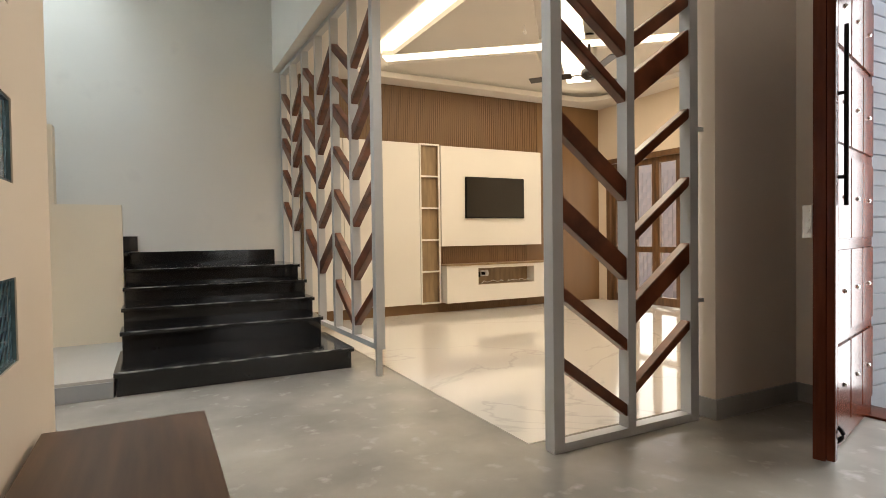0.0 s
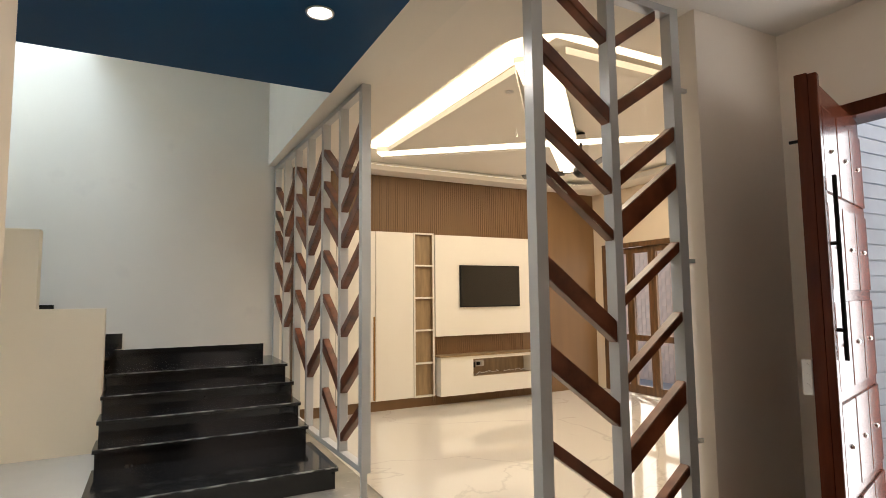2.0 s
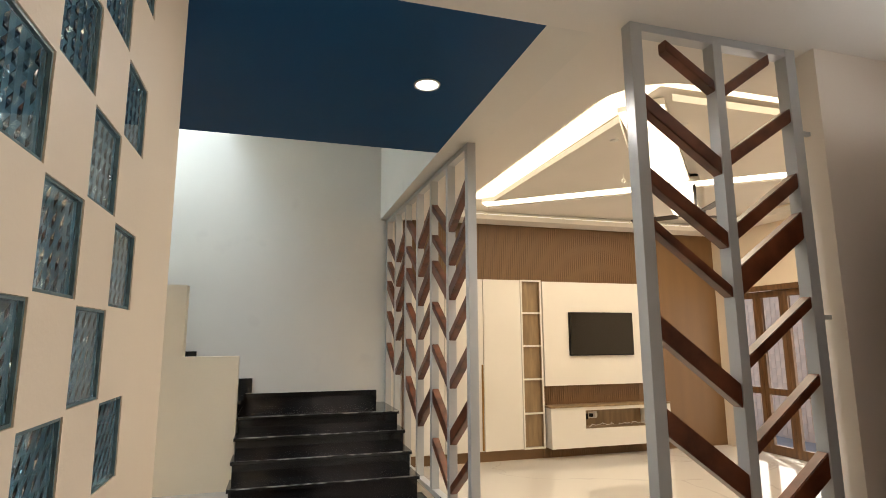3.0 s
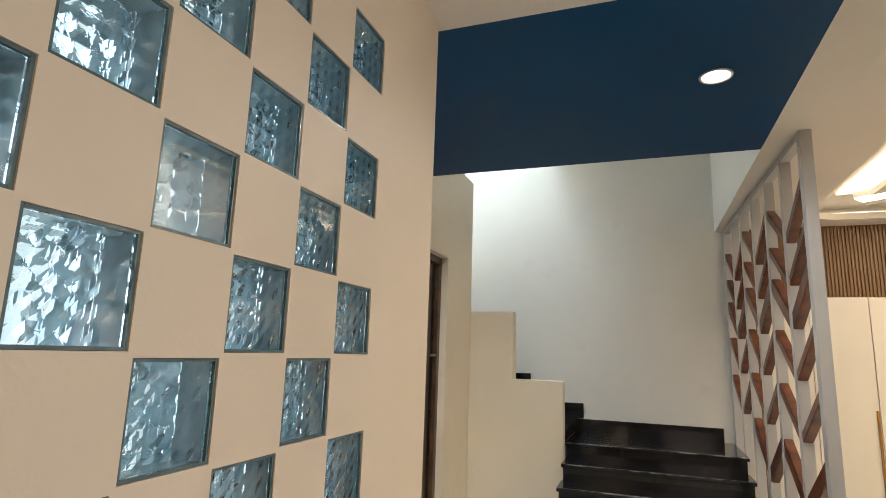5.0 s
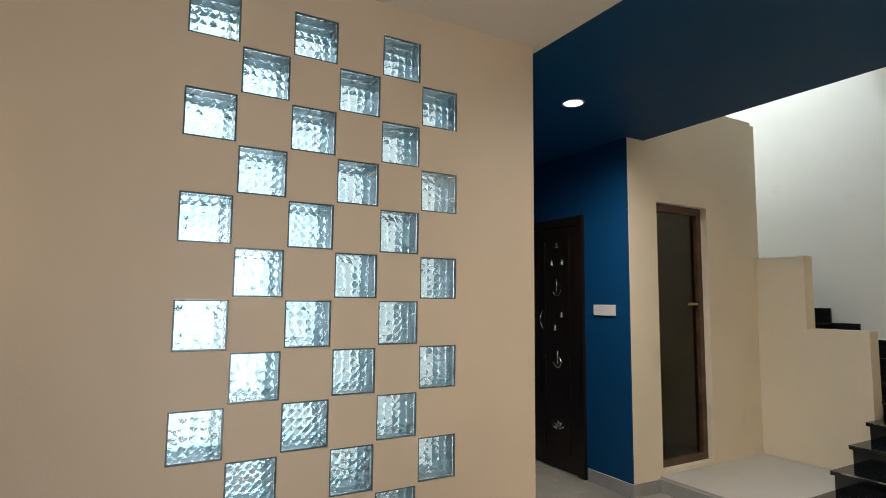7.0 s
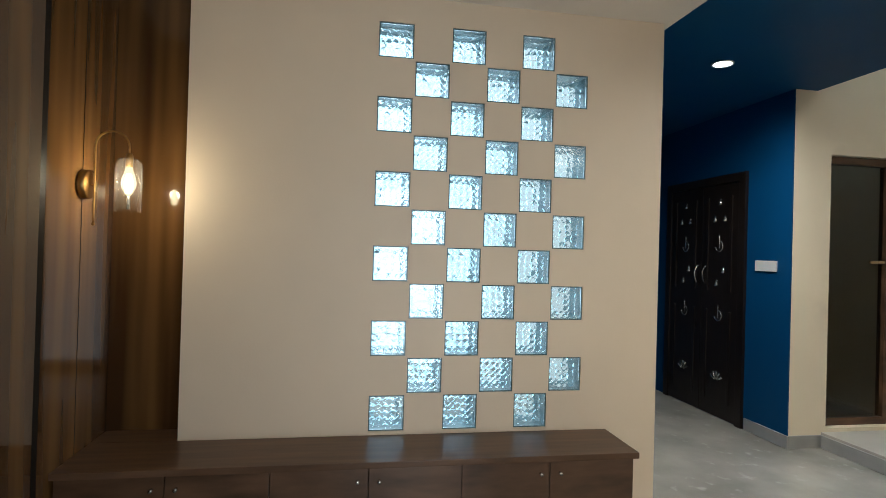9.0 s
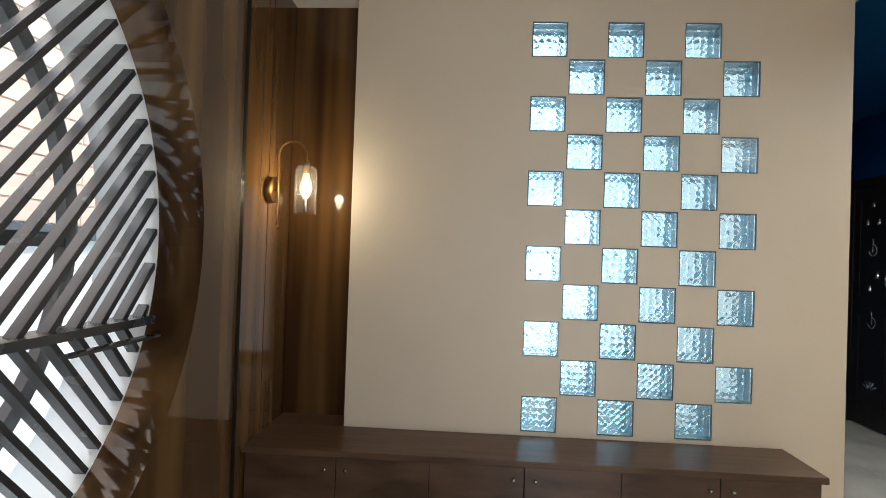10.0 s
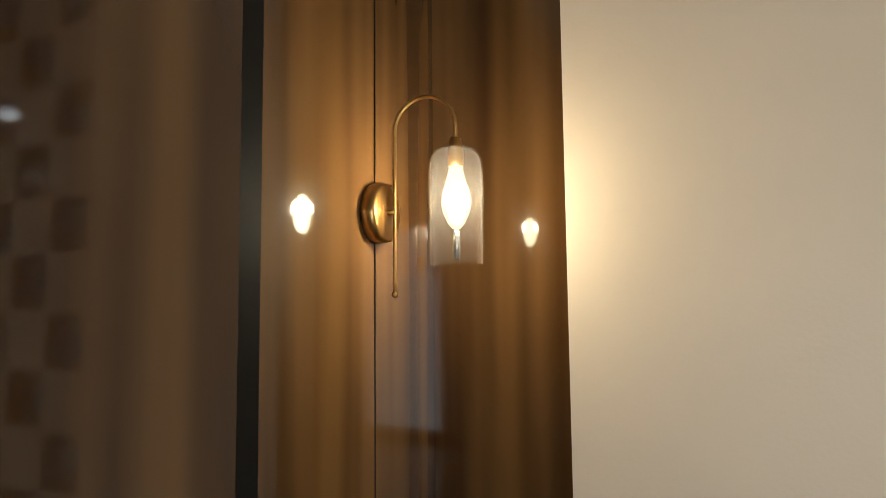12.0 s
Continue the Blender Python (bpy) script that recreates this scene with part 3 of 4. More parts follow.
# ---- shoe cabinet ----
CW, CE, CH = 0.395, 2.575, 0.49
cab = thing("shoe_cabinet", "long low brown laminate shoe cabinet against the glass block wall", "cabinet", (0.0, 0.0, 0.0))
part("body", box((0.002, 0.29, 0.05), (CW - 0.04, CE - 0.02, CH - 0.03)), M_CABWOOD, cab)
part("body", box((-0.172, -0.10, 0.05), (CW - 0.04, 0.286, CH - 0.03)), M_CABWOOD, cab)
part("top", box((-0.172, -0.108, CH - 0.03), (0.0135, 0.286, CH)), M_CABTOP, cab)
part("plinth", box((0.014, -0.08, 0.0), (CW - 0.06, CE - 0.04, 0.05)), M_CABWOOD, cab)
part("top", box((0.014, -0.108, CH - 0.03), (CW, CE, CH), 0.004), M_CABTOP, cab)
nd = 6
for i in range(nd):
    y0 = -0.10 + (CE - 0.02 + 0.10) * i / nd
    y1 = -0.10 + (CE - 0.02 + 0.10) * (i + 1) / nd
    dx = 0.006 if i == 3 else 0.0
    door = part("door", box((CW - 0.04, y0 + 0.002, 0.06), (CW - 0.02 + dx, y1 - 0.002, CH - 0.034), 0.002), M_CABWOOD, cab)
    ky = y1 - 0.05 if i % 2 == 0 else y0 + 0.05
    bm = bmesh.new()
    add_tube(bm, 0.006, 0.009, (CW - 0.02 + dx, ky, CH - 0.09), (CW + 0.004 + dx, ky, CH - 0.09), 12)
    part("knob", bm, M_SILVER, door, "small silver knob", True)

# ---- wall lamp ----
wl = thing("wall_lamp", "brass swan-neck wall lamp with a clear glass shade, lit", "wall lamp", (0.17, -0.11, 1.735))
bm = bmesh.new()
add_lathe(bm, [(0.0, 0.0), (0.066, 0.0), (0.068, 0.004), (0.066, 0.030), (0.060, 0.034), (0.0, 0.034)], 36, Matrix.Rotation(radians(-90), 4, "X"))
part("base", bm, M_BRASS, wl, "", True)
bm = bmesh.new()
add_tube(bm, 0.006, 0.006, (0, 0.03, 0.0), (0, 0.05, 0.0), 12)
part("stem", bm, M_BRASS, wl, "", True)
pts = [(0, 0.05, -0.18 + 0.03 * i) for i in range(13)]
for i in range(1, 13):
    a = math.pi * i / 12
    pts.append((0, 0.05 + 0.073 * (1 - math.cos(a)), 0.18 + 0.073 * math.sin(a)))
pts.append((0, 0.196, 0.14))
bm = bmesh.new()
add_sweep(bm, pts, 0.0045, 10)
part("arm", bm, M_BRASS, wl, "slim bent brass arm", True)
bm = bmesh.new()
bmesh.ops.create_uvsphere(bm, u_segments=14, v_segments=8, radius=0.008, matrix=Matrix.Translation((0, 0.05, -0.182)))
part("finial", bm, M_BRASS, wl, "", True)
bm = bmesh.new()
T = Matrix.Translation((0, 0.196, 0))
add_lathe(bm, [(0.0, 0.155), (0.012, 0.152), (0.017, 0.128), (0.017, 0.09), (0.0, 0.09)], 20, T)
part("socket", bm, M_BRASS, wl, "", True)
bm = bmesh.new()
add_lathe(bm, [(0.017, 0.130), (0.045, 0.124), (0.056, 0.105), (0.0585, 0.08), (0.0585, -0.12)], 36, T)
sh = part("shade", bm, M_GLASS, wl, "clear glass bell shade", True)
sh.visible_shadow = False
bm = bmesh.new()
add_lathe(bm, [(0.0, 0.104), (0.014, 0.10), (0.0155, 0.082), (0.021, 0.06), (0.029, 0.036), (0.0325, 0.014), (0.029, -0.008), (0.018, -0.033), (0.008, -0.044), (0.0, -0.046)], 24, T)
bm2 = bmesh.new()
add_tube(bm2, 0.008, 0.009, (0, 0.196, -0.048), (0, 0.196, -0.108), 14)
part("bulb_tip", bm2, M_SILVER, wl, "pale tip below the bulb", True)
bulb = part("bulb", bm, M_ENVELOPE, wl, "pear-shaped bulb glass with an added warm glow", True)
bulb.visible_shadow = False
bm = bmesh.new()
add_lathe(bm, [(0.0, 0.060), (0.010, 0.056), (0.015, 0.034), (0.020, 0.012), (0.019, -0.010), (0.012, -0.030), (0.0, -0.036)], 18, T)
core = part("filament", bm, M_BULB, bulb, "glowing warm filament", True)
core.visible_shadow = False

# ---- slatted screens ----
def slatted_screen(label, length, bays, z0, z1, feet):
    """Built along +x from 0; a frame of steel tube with leaning wooden blades between the posts."""
    t = thing("slatted_screen", label, "screen")
    w, dp = 0.06, 0.065
    step = (length - w) / bays
    for i in range(bays + 1):
        ww = w if i in (0, bays) else 0.05
        xa = i * step + (w - ww) / 2
        part("post", box((xa, -dp / 2, z0), (xa + ww, dp / 2, z1), 0.003), M_STEEL, t)
    part("bottom_rail", box((w, -dp / 2 + 0.002, z0), (length - w, dp / 2 - 0.002, z0 + 0.04), 0.002), M_STEEL, t)
    part("top_rail", box((w, -dp / 2 + 0.002, z1 - 0.04), (length - w, dp / 2 - 0.002, z1), 0.002), M_STEEL, t)
    for fx in feet:
        part("foot", box((fx, -0.02, 0.0), (fx + 0.03, 0.02, z0)), M_STEEL, t)
    return t, step, w


def blade(t, xa, za, xb, zb, width):
    """A wooden blade from (xa, za) to (xb, zb), its edges upright at the ends, of the given upright width."""
    bm = bmesh.new()
    vs = []
    for y in (-0.028, 0.028):
        for x, z in ((xa, za), (xb, zb)):
            vs.append([bm.verts.new((x, y, z)), bm.verts.new((x, y, z + width))])
    (a, b, c, d) = vs
    for q in ((a[0], b[0], b[1], a[1]), (c[0], d[0], d[1], c[1]), (a[0], a[1], c[1], c[0]), (b[0], b[1], d[1], d[0]), (a[1], b[1], d[1], c[1]), (a[0], b[0], d[0], c[0])):
        bm.faces.new(q)
    bmesh.ops.bevel(bm, geom=bm.edges[:], offset=0.004, segments=2, affect="EDGES")
    part("blade", bm, M_BLADE, t)


s2, step, w = slatted_screen("grey steel screen with slanted red-brown wooden blades by the entrance", 0.95, 2, 0.0, ZC, ())
LEFT = [(0.366, 0.094, 0.06), (0.685, 0.411, 0.06), (1.039, 0.751, 0.11), (1.425, 1.13, 0.10), (1.886, 1.60, 0.05), (2.09, 1.82, 0.075), (2.43, 2.16, 0.08)]
RIGHT = [(0.193, 0.473, 0.05), (0.533, 0.815, 0.11), (0.931, 1.215, 0.05), (1.29, 1.56, 0.055), (1.61, 1.885, 0.13), (1.86, 2.13, 0.075), (2.205, 2.46, 0.07)]
blade(s2, 0.19, 2.73, step + 0.005, 2.56, 0.055)
blade(s2, step + 0.055, 2.54, 2 * step - 0.1, 2.745, 0.055)
for za, zb, ww in LEFT:
    blade(s2, w, za, step + 0.005, zb, ww)
for za, zb, ww in RIGHT:
    blade(s2, step + 0.055, za, 2 * step, zb, ww)
s2.matrix_basis = pose(1.826, 2.835, 0)

s1, step, w = slatted_screen("tall grey steel screen with slanted wooden blades beside the stairs", 2.77, 6, 0.19, ZC, (0.03,))
VERT = [(0.30, 0.065), (0.645, 0.11), (1.054, 0.065), (1.412, 0.065), (1.72, 0.11), (1.99, 0.065), (2.259, 0.065), (2.50, 0.06)]
rnd = random.Random(11)
for i in range(6):
    off = rnd.uniform(-0.05, 0.05) if i else 0.0
    for z, ww in VERT:
        z += off
        if i > 1 and z < 0.10 + 0.15 * i:
            continue
        za, zb = (z + 0.27, z) if i % 2 == 0 else (z, z + 0.27)
        if max(za, zb) + ww < ZC - 0.03:
            blade(s1, i * step + 0.058, za, (i + 1) * step + 0.002, zb, ww)
s1.matrix_basis = pose(1.66, 4.48, 0, 0, 0, 91.5)

# ---- living room: television wall ----
TY = 7.14
flute = thing("wall_panelling", "brown fluted wooden panelling with a cream white board", "panelling")
part("backing", box((1.76, 7.185, 0.0), (6.22, 7.258, ZC)), M_FLUTE, flute)
strips = bmesh.new()
for i in range(110):
    x = 1.80 + 0.030 * i
    add_box(strips, (x, 7.172, 2.13), (x + 0.018, 7.185, ZC - 0.004))
    if 62 < i < 110:
        add_box(strips, (x - 0.2, 7.172, 0.60), (x - 0.182, 7.185, 0.87))
        add_box(strips, (x - 0.2, 7.172, 0.0), (x - 0.182, 7.185, 0.16))
tagged(part("ribs", strips, M_FLUTE, flute), kind="stuff")

ward = thing("tall_cabinet", "tall cream white cabinet with slim brass handles", "cabinet", (0, 0, 0))
part("body", box((1.80, TY + 0.01, 0.13), (3.215, 7.18, 2.14)), M_LAMWHITE, ward)
for xa, xb, hx in ((1.80, 2.235, 1.84), (2.24, 2.72, 2.69), (2.725, 3.215, 2.76)):
    d = part("door", box((xa + 0.002, TY - 0.012, 0.13), (xb - 0.002, TY + 0.01, 2.14), 0.002), M_LAMWHITE, ward)
    if xa > 2.0 and xa < 2.6:
        part("handle", box((2.705 - 0.012, TY - 0.026, 0.14), (2.705 + 0.008, TY - 0.012, 1.12), 0.005), M_BRASS, d, "long slim brass handle")
cubby = thing("shelf_unit", "narrow open shelf column with wooden backs", "shelf", (0, 0, 0))
part("side", box((3.217, TY - 0.02, 0.125), (3.237, 7.18, 2.145)), M_LAMWHITE, cubby)
part("side", box((3.477, TY - 0.02, 0.125), (3.497, 7.18, 2.145)), M_LAMWHITE, cubby)
part("back", box((3.237, 7.165, 0.125), (3.477, 7.18, 2.145)), M_OAK, cubby)
for i in range(6):
    z = 0.125 + i * 0.4
    part("shelf", box((3.237, TY - 0.02, z), (3.477, 7.165, z + 0.02)), M_LAMWHITE, cubby)
part("lining", box((3.237, TY - 0.012, 0.145), (3.243, 7.165, 2.125)), M_OAK, cubby)
part("lining", box((3.471, TY - 0.012, 0.145), (3.477, 7.165, 2.125)), M_OAK, cubby)
part("board", box((3.515, 7.12, 0.85), (5.09, 7.184, 2.13), 0.003), M_LAMWHITE, flute, "cream white board behind the television")
tv = thing("television", "flat black television hung on the white panel", "television", (4.32, 7.09, 1.48))
part("frame", box((-0.46, 0.0, -0.27), (0.46, 0.028, 0.27), 0.006), M_BLACK, tv)
part("screen", box((-0.45, -0.002, -0.258), (0.45, 0.001, 0.26)), M_SCREEN, tv, "dark glossy screen")
unit = thing("tv_unit", "floating cream white media unit with an open niche", "cabinet", (0, 0, 0))
part("top", box((3.50, 6.98, 0.60), (5.20, 7.18, 0.622), 0.002), M_OAK, unit, "thin wooden top")
part("body", holed("y", 7.0, 7.17, 3.52, 5.20, 0.13, 0.60, [(3.98, 4.87, 0.35, 0.56)]), M_LAMWHITE, unit)
part("niche_back", box((3.98, 7.165, 0.35), (4.87, 7.175, 0.56)), M_OAK, unit)
part("niche_floor", box((3.98, 7.0, 0.346), (4.87, 7.165, 0.352)), M_OAK, unit)
sock = thing("wall_socket", "white plug socket in the media unit niche", "socket", (4.17, 7.16, 0.48))
part("plate", box((-0.06, 0, -0.04), (0.06, 0.006, 0.04), 0.003), M_PLASTIC, sock)
part("plug", box((0.01, -0.03, -0.02), (0.05, 0.0, 0.02), 0.004), M_PLASTIC, sock)
part("plug", box((-0.05, -0.03, -0.02), (-0.01, 0.0, 0.02), 0.004), M_BLACK, sock)
bm = bmesh.new()
rnd = random.Random(4)
for k in range(4):
    pts = [(4.06 + 0.2 * k + 0.10 * i / 3 + rnd.uniform(-.02, .02), 7.03 + rnd.uniform(0, .1), 0.358 + 0.03 * abs(math.sin(i + k))) for i in range(6)]
    add_sweep(bm, pts, 0.005, 6)
adapter = thing("power_adapter", "small black power adapter beside the socket", "adapter", (4.05, 7.158, 0.47))
part("case", box((-0.03, -0.045, -0.035), (0.03, 0.006, 0.035), 0.008), M_BLACK, adapter)
tagged(part("loose_cables", bm, [M_PLASTIC], None, "loose white and black cables in the niche"), category="cable")

# ---- ceiling fan ----
fan = thing("ceiling_fan", "dark brown three-blade ceiling fan at rest", "fan", (4.26, 5.22, 2.62))
bm = bmesh.new()
add_lathe(bm, [(0.0, -0.06), (0.05, -0.055), (0.085, -0.02), (0.085, 0.03), (0.05, 0.06), (0.02, 0.08), (0.013, 0.09), (0.013, 0.33), (0.05, 0.34), (0.05, 0.40), (0.0, 0.40)], 24)
part("motor", bm, M_DOORDARK, fan, "", True)
for a in (10, 130, 250):
    bm = bmesh.new()
    add_box(bm, (0.08, -0.015, -0.006), (0.2, 0.015, 0.0))
    add_box(bm, (0.18, -0.06, -0.004), (0.62, 0.06, 0.004), 0.003, Matrix.Rotation(radians(8), 4, "X"))
    bmesh.ops.transform(bm, matrix=Matrix.Rotation(radians(a), 4, "Z"), verts=bm.verts)
    part("blade", bm, M_DOORDARK, fan)

# ---- tray lights ----
def strip(name, label, a, b, width, z):
    a, b = Vector((*a, z)), Vector((*b, z))
    d = b - a
    m = Matrix.Translation(a) @ Matrix.Rotation(math.atan2(d.y, d.x), 4, "Z")
    t = thing(name, label, "light")
    part("strip_back", box((0, -width / 2 - 0.008, 0.012), (d.length, width / 2 + 0.008, 0.06), 0, m), M_CEIL, t)
    part("strip_glow", box((0, -width / 2, 0.0), (d.length, width / 2, 0.012), 0, m), M_LED, t)


def island(name, label, pts, z0, z1, mat):
    bm = bmesh.new()
    lo = [bm.verts.new((x, y, z0)) for x, y in pts]
    hi = [bm.verts.new((x, y, z1)) for x, y in pts]
    bm.faces.new(lo), bm.faces.new(hi)
    for k in range(len(pts)):
        bm.faces.new((lo[k], lo[(k + 1) % len(pts)], hi[(k + 1) % len(pts)], hi[k]))
    structure(part(name, bm, mat), label, "ceiling")


ZI = 2.92
island("ceiling_island", "white triangular dropped ceiling panel", [(2.58, 6.37), (2.60, 4.02), (3.76, 5.40)], ZI, ZI + 0.05, M_CEIL)
island("ceiling_island", "white dropped ceiling panel", [(2.72, 3.62), (5.70, 3.62), (5.70, 3.92), (4.20, 5.07)], ZI, ZI + 0.05, M_CEIL)
island("ceiling_island", "white dropped ceiling panel", [(2.66, 6.70), (3.92, 5.68), (4.98, 6.74), (2.66, 6.74)], ZI, ZI + 0.05, M_CEIL)
island("ceiling_island", "white dropped ceiling panel", [(4.42, 5.28), (5.72, 4.24), (5.72, 6.60), (5.45, 6.40)], ZI, ZI + 0.05, M_CEIL)
# glowing strips fill the gaps between islands, painting the lit tray above
strip("lit_gap_strip", "long glowing strip standing in for the lit gap between ceiling panels", (2.55, 6.56), (5.74, 4.06), 0.17, ZI + 0.004)
strip("lit_gap_strip", "wide glowing strip standing in for the lit gap between ceiling panels", (2.66, 3.86), (5.20, 6.44), 0.29, ZI + 0.03)
# emissive panels paint the lit band of the recess
cove_panels = thing("cove_glow", "glowing panels standing in for LED light on the cove ceiling", "light")
part("glow_panel", box((2.40, 3.60, 3.000), (2.62, 6.60, 3.012)), M_LEDSOFT, cove_panels)
part("glow_panel", box((2.44, 3.42, 3.000), (5.70, 3.598, 3.012)), M_LEDSOFT, cove_panels)
rim_in = rounded((2.09, 3.19), (5.93, 6.97), 0.40)
rim_out = [(x + (0.012 if x > 4.0 else -0.012), y + (0.012 if y > 5.1 else -0.012)) for x, y in rim_in]
cv = thing("cove_light", "warm LED strip hidden in the ceiling cove", "light")
part("led_strip", ring_slab(rim_out, rim_in, ZC + 0.061, ZC + 0.08), M_LED, cv)
for lx, ly in ((1.11, 3.66), (-0.5, 3.64)):
    dl = thing("downlight", "round recessed downlight, lit", "light", (lx, ly, ZC), "downlights in the blue ceiling")
    bm = bmesh.new()
    add_lathe(bm, [(0.062, 0.0), (0.075, -0.003), (0.072, -0.010), (0.062, -0.008), (0.060, 0.0)], 36)
    part("ring", bm, M_PLASTIC, dl, "", True)
    bm = bmesh.new()
    bmesh.ops.create_circle(bm, cap_ends=True, segments=36, radius=0.062, matrix=Matrix.Translation((0, 0, -0.006)))
    part("lens", bm, M_DOWN, dl)

# ---- folding door in the living room ----
fd = structure(new("door_2"), "brown wooden folding door with glass panes, half open", "door")
part("frame", box((6.215, 6.95, 0.0), (6.40, 7.02, 2.07)), M_FRAMEWOOD, fd)
part("frame", box((6.215, 5.30, 0.0), (6.40, 5.37, 2.07)), M_FRAMEWOOD, fd)
part("frame", box((6.215, 5.37, 2.0), (6.40, 6.95, 2.07)), M_FRAMEWOOD, fd)
for k, y0 in enumerate((5.38, 5.77, 6.16, 6.55)):
    leaf = part("leaf", holed("x", 6.27, 6.31, y0, y0 + 0.385, 0.01, 2.0, [(y0 + 0.06, y0 + 0.325, 0.12, 0.72), (y0 + 0.06, y0 + 0.325, 0.80, 1.92)]), M_FRAMEWOOD, fd)
yard_wall = structure(part("outer_wall_east", box((8.4, 1, -0.2), (8.6, 11, 2.6)), M_OUTBRICK), "peach brick boundary wall outside", "wall")

# ---- passage: double door with silver motifs, switch plate ----
pd = structure(new("door_3"), "dark double door with silver bell and lotus motifs", "door")
DY = 4.553
part("frame", box((-1.44, DY - 0.03, 0), (-1.36, DY, 2.26), 0.003), M_DOORDARK, pd)
part("frame", box((-2.56, DY - 0.03, 0), (-2.48, DY, 2.26), 0.003), M_DOORDARK, pd)
part("frame", box((-2.48, DY - 0.03, 2.18), (-1.44, DY, 2.26), 0.003), M_DOORDARK, pd)
for xa in (-2.48, -1.958):
    leaf = part("leaf", box((xa + 0.002, DY - 0.018, 0.01), (xa + 0.52, DY, 2.18), 0.003), M_DOORDARK, pd)
    for za, zb in ((0.15, 1.0), (1.18, 2.06)):
        for xb in (xa + 0.07, xa + 0.40):
            part("moulding", box((xb, DY - 0.028, za), (xb + 0.03, DY - 0.018, zb), 0.003), M_DOORDARK, leaf)
    cx = xa + 0.26

    def motif(x, z, kind):
        bm = bmesh.new()
        m = Matrix.Translation((x, DY - 0.024, z)) @ Matrix.Rotation(radians(90), 4, "X")
        if kind == "bell":
            add_lathe(bm, [(0.0, 0.045), (0.008, 0.04), (0.013, 0.01), (0.022, -0.01), (0.0, -0.012)], 12, Matrix.Translation((x, DY - 0.02, z)))
        elif kind == "curl":
            add_sweep(bm, [(x + 0.05 * math.cos(a / 10), DY - 0.022, z + 0.05 * math.sin(a / 10)) for a in range(-30, 18, 4)], 0.005, 6)
            add_sweep(bm, [(x, DY - 0.022, z + 0.1 - 0.02 * a) for a in range(7)], 0.004, 6)
        else:
            for k in range(5):
                a = radians(30 + 30 * k)
                add_sweep(bm, [(x + 0.02 * math.cos(a), DY - 0.022, z + 0.02 * math.sin(a)), (x + 0.06 * math.cos(a), DY - 0.026, z + 0.06 * math.sin(a)), (x + 0.09 * math.cos(a), DY - 0.022, z + 0.09 * math.sin(a))], 0.009, 6)
        part("motif", bm, M_SILVER, leaf, "silver %s motif" % kind, True)
    motif(cx, 2.0, "bell")
    motif(cx + 0.07, 1.84, "bell")
    motif(cx - 0.07, 1.84, "bell")
    motif(cx, 1.6, "curl")
    motif(cx + 0.06, 1.36, "bell")
    motif(cx - 0.03, 1.24, "bell")
    motif(cx, 0.95, "curl")
    motif(cx, 0.34, "lotus")
    hx = xa + 0.46 if xa < -2 else xa + 0.06
    bm = bmesh.new()
    add_sweep(bm, [(hx, DY - 0.02 - 0.035 * math.sin(math.pi * i / 8), 1.24 + 0.022 * i) for i in range(9)], 0.006, 8)
    part("handle", bm, M_SILVER, leaf, "curved silver pull handle", True)
sw = thing("switch_plate", "white rectangular switch plate on the blue wall", "switch", (-1.13, 4.553, 1.43))
part("plate", box((-0.12, -0.01, -0.045), (0.12, 0.0, 0.045), 0.003), M_PLASTIC, sw)

# narrow glazed opening
nw = structure(new("window_1"), "tall narrow window with a dark wooden frame and dim glass", "window")
for lo, hi in (((-1.0, 4.90, 0.15), (-0.93, 4.93, 2.34)), ((-1.0, 5.50, 0.15), (-0.93, 5.56, 2.34)), ((-1.0, 4.93, 2.28), (-0.93, 5.50, 2.34)), ((-1.0, 4.93, 0.15), (-0.93, 5.50, 0.21))):
    part("window_frame", box(lo, hi, 0.003), M_CABWOOD, nw)
part("pane", box((-0.97, 4.93, 0.21), (-0.964, 5.50, 2.28)), M_FROST, nw)
part("handle", box((-0.955, 5.36, 1.475), (-0.935, 5.498, 1.497), 0.004), M_OAK, nw, "short pale handle")
structure(part("ceiling_washroom", box((-2.6, 4.76, 2.9), (WX - 0.19, 6.2, 3.0)), M_WHITE), "lid over the small room", "ceiling")
structure(part("wall_washroom", box((-2.6, 4.76, 0.0), (-2.5, 6.4, 2.9)), M_WHITE), "plain wall behind the narrow window", "wall")

# ---- main entrance ----
md = structure(new("door_1"), "polished teak entrance door with metal studs, standing open", "door")
for lo, hi in (((3.555, 2.50, 0.0), (3.765, 2.58, 2.33)), ((3.555, 1.33, 0.0), (3.765, 1.41, 2.33)), ((3.555, 1.41, 2.26), (3.765, 2.50, 2.33)), ((3.555, 1.41, 0.0), (3.765, 2.50, 0.012))):
    part("frame", box(lo, hi, 0.004), M_TEAK, md)
hinge = Vector((3.66, 2.455, 0))
tip = Vector((2.722, 2.188, 0))
d = tip - hinge
LM = Matrix.Translation(hinge) @ Matrix.Rotation(math.atan2(d.y, d.x), 4, "Z")
L = d.length
leaf = part("leaf", box((0, -0.022, 0.015), (L, 0.025, 2.25), 0.004, LM), M_TEAK, md)
part("stile", box((L - 0.045, 0.0255, 0.02), (L - 0.002, 0.058, 2.245), 0.006, LM), M_TEAK, leaf, "proud brown edge moulding")
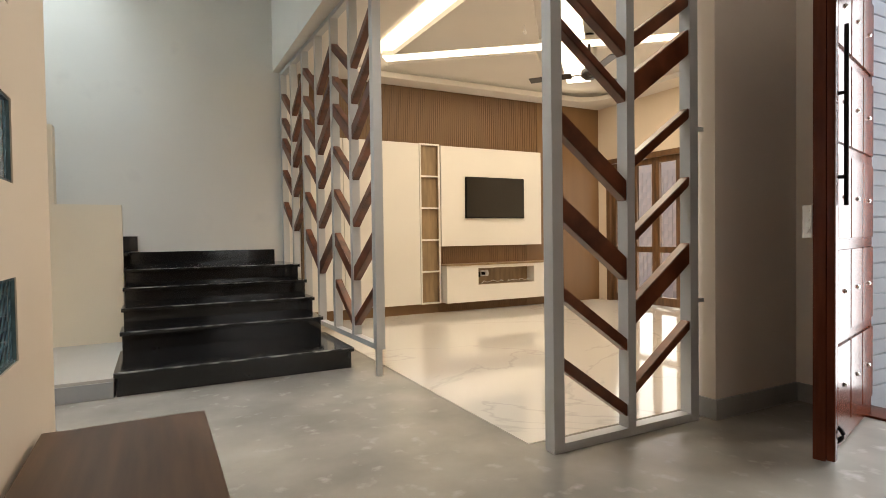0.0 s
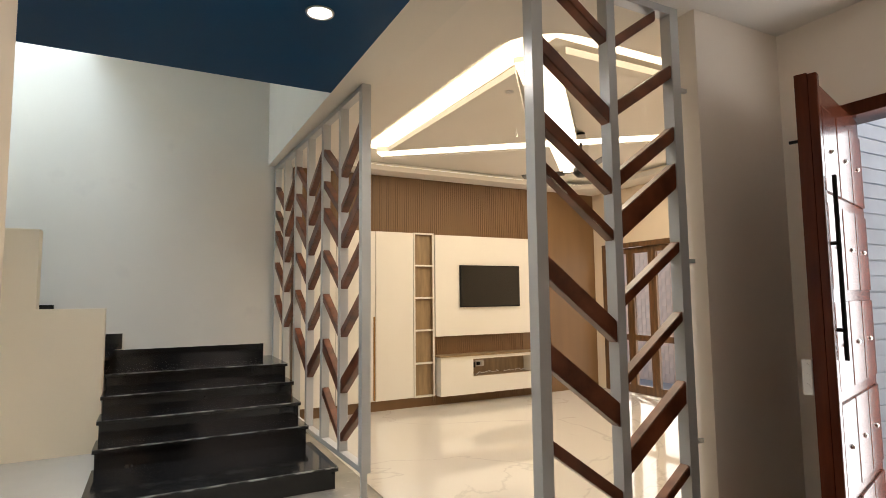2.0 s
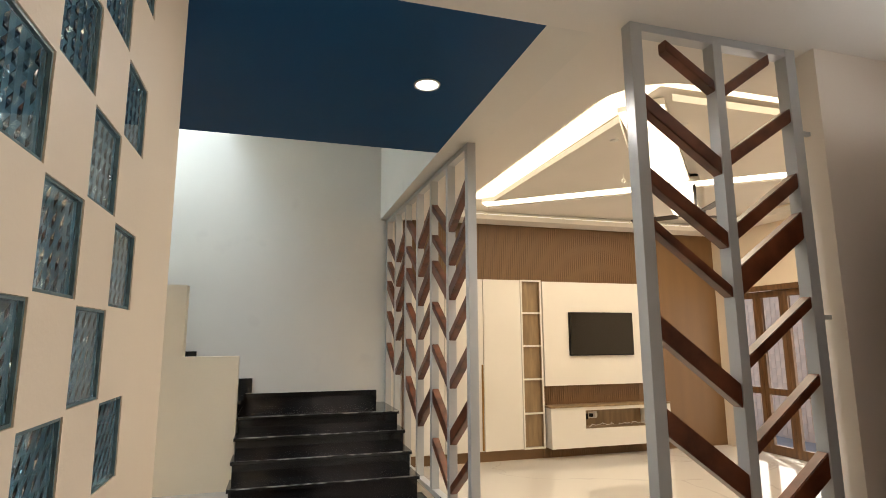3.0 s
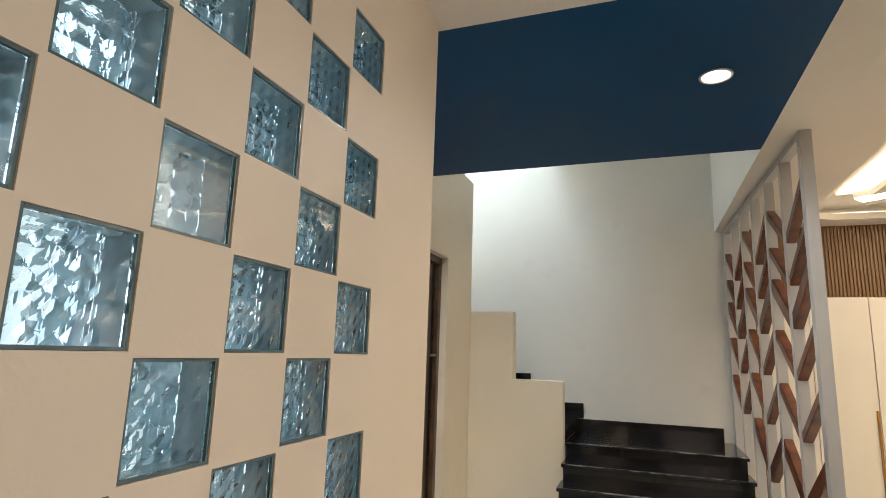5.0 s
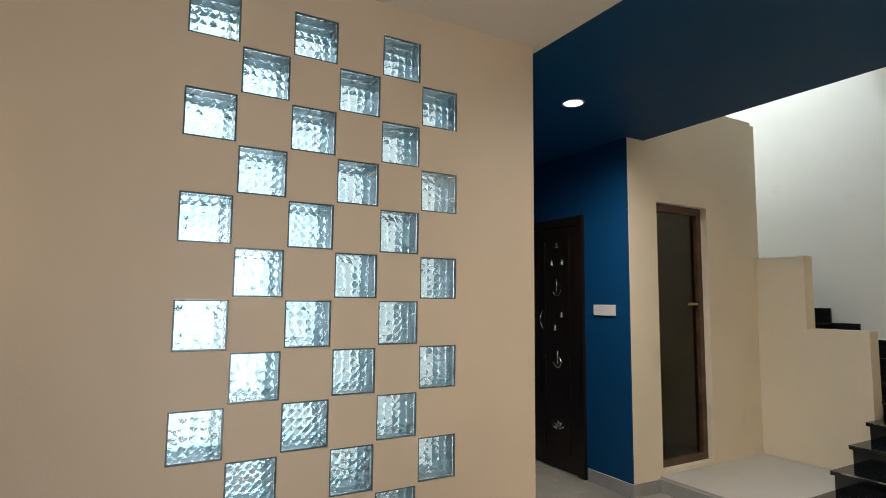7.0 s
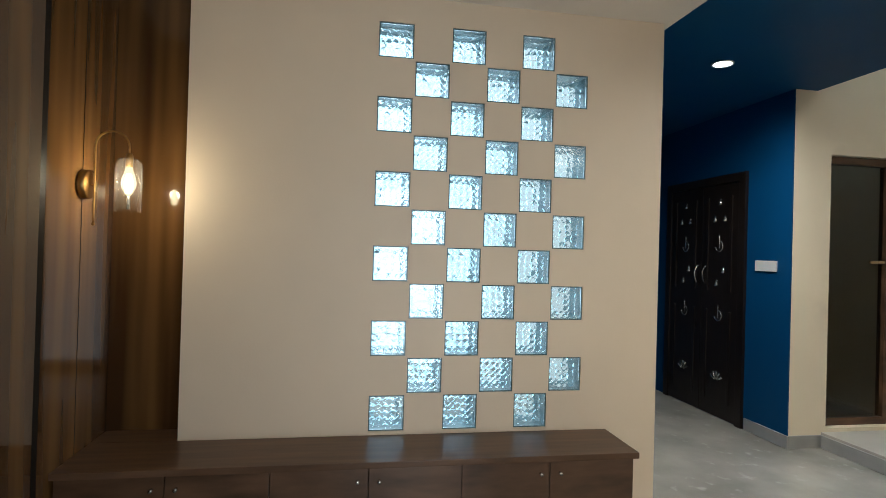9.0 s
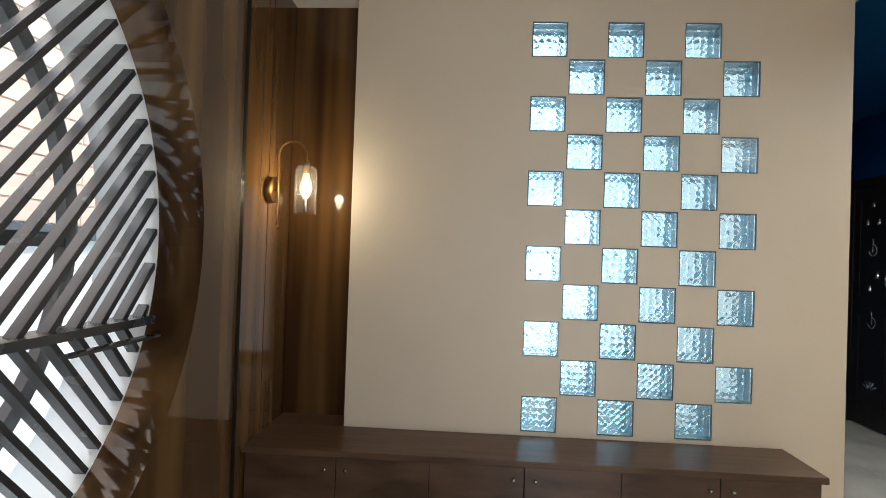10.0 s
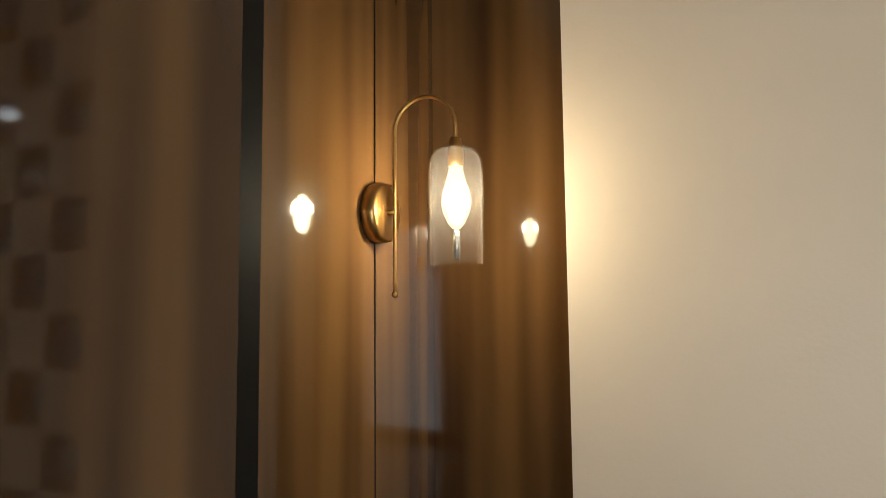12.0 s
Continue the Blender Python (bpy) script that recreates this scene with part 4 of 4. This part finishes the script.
for i in range(3):
    for j in range(5):
        xa, za = 0.03 + 0.268 * i, 0.10 + 0.42 * j
        part("raised_panel", box((xa, 0.025, za), (xa + 0.252, 0.036, za + 0.37), 0.006, LM), M_TEAK, leaf)
        bm = bmesh.new()
        bmesh.ops.create_uvsphere(bm, u_segments=12, v_segments=8, radius=0.011, matrix=LM @ Matrix.Translation((xa + 0.126, 0.037, za + 0.185)))
        part("stud", bm, M_SILVER, leaf, "round metal stud", True)
part("cover_strip", box((L - 0.165, 0.0255, 0.06), (L - 0.047, 0.034, 2.2), 0.002, LM), M_VARNISH, leaf, "mirror-glossy varnished strip")
bm = bmesh.new()
add_sweep(bm, [LM @ Vector((L - 0.10, 0.075, 1.08 + 0.05 * i)) for i in range(16)], 0.009, 8)
for z in (1.2, 1.55):
    add_tube(bm, 0.008, 0.008, LM @ Vector((L - 0.10, 0.025, z)), LM @ Vector((L - 0.10, 0.075, z)), 8)
part("pull_bar", bm, M_BLACK, leaf, "long black pull handle", True)
bm = bmesh.new()
add_box(bm, (L - 0.022, -0.059, 0.945), (L + 0.010, -0.023, 1.085), 0.005, LM)
for z in (0.98, 1.02, 1.06):
    add_tube(bm, 0.011, 0.011, LM @ Vector((L + 0.010, -0.041, z)), LM @ Vector((L + 0.015, -0.041, z)), 14)
part("rim_lock", bm, M_PLASTIC, leaf, "pale metal rim lock", False)
bm = bmesh.new()
add_box(bm, (L - 0.10, 0.035, 0.02), (L - 0.06, 0.045, 0.16), 0.003, LM)
add_sweep(bm, [LM @ Vector((L - 0.08, 0.05 + 0.02 * math.sin(i * 0.7), 0.15 - 0.014 * i)) for i in range(9)], 0.009, 8)
part("door_stopper", bm, M_BLACK, leaf, "black spring door stopper")
bm = bmesh.new()
add_tube(bm, 0.007, 0.007, LM @ Vector((L - 0.04, -0.021, 1.98)), LM @ Vector((L - 0.04, -0.062, 1.98)), 10)
part("bolt", bm, M_BLACK, leaf, "small dark bolt knob")
clad = structure(part("outer_wall_clad", box((3.77, 2.715, -0.2), (9.0, 2.755, 3.2)), M_SHUTTER), "white horizontal cladding on the outer wall", "wall")
for i in range(34):
    part("board", box((3.772, 2.700, -0.1 + 0.097 * i), (8.99, 2.716, -0.012 + 0.097 * i), 0.006), M_SHUTTER, clad)
shut = structure(part("outer_fence", box((6.0, -1.0, -0.2), (6.05, 2.69, 3.2)), M_SHUTTER), "white corrugated sheet fence outside", "fence")
for i in range(26):
    ob = part("sheet", box((5.96, -1.0, -0.1 + 0.125 * i), (5.999, 2.69, 0.0 + 0.125 * i), 0.01), M_SHUTTER, shut)

# ---- bricks of the outer wall, seen through the round opening ----
bm = bmesh.new()
add_box(bm, (-0.148, 0.0, -0.07), (0.148, 0.012, 0.07), 0.004)
brick_mesh = mesh_of(bm, "brick", M_OUTBRICK)
for r in range(13):
    for c in range(20):
        ob = new("brick", brick_mesh)
        ob.parent = out_wall
        ob.location = (0.05 + 0.31 * c - 0.155 * (r % 2) - 1.2, -1.9995, 1.63 + 0.153 * r)

bm = bmesh.new()
add_box(bm, (-0.012, -0.044, -0.116), (0.0, 0.044, 0.116), 0.004)
upright_brick = mesh_of(bm, "brick", M_OUTBRICK)
for c in range(33):
    for r in range(9):
        ob = new("brick", upright_brick)
        ob.parent = yard_wall
        ob.location = (8.4005, 6.95 + 0.095 * c, -0.05 + 0.24 * r + 0.12 * (c % 2))

# ---- small fittings ----
hook = thing("ceiling_hook", "small white ceiling hook", "hook", (3.36, 5.09, 2.922))
bm = bmesh.new()
add_sweep(bm, [(0, 0, -0.01 * k) for k in range(4)] + [(0.016 * math.sin(a / 5), 0, -0.048 - 0.018 * (1 - math.cos(a / 5))) for a in range(0, 30, 3)], 0.004, 6)
part("ring", bm, M_PLASTIC, hook, "", True)
for rx, ry in ((2.77, 4.34), (3.06, 3.93)):
    rose = thing("ceiling_plate", "small round white cover plate on the ceiling", "plate", (rx, ry, ZI), "ceiling plates")
    bm = bmesh.new()
    add_lathe(bm, [(0.0, -0.010), (0.020, -0.010), (0.030, -0.006), (0.032, 0.001), (0.0, 0.001)], 20)
    part("cover", bm, M_PLASTIC, rose, "", True)
for z in (0.62, 1.52, 2.42):
    hg = thing("wall_bracket", "small grey bracket fixing the screen to the wall", "bracket", (2.80, 2.838, z), "screen brackets")
    part("lug", box((-0.022, -0.012, -0.012), (0.051, 0.009, 0.009), 0.003), M_STEEL, hg)
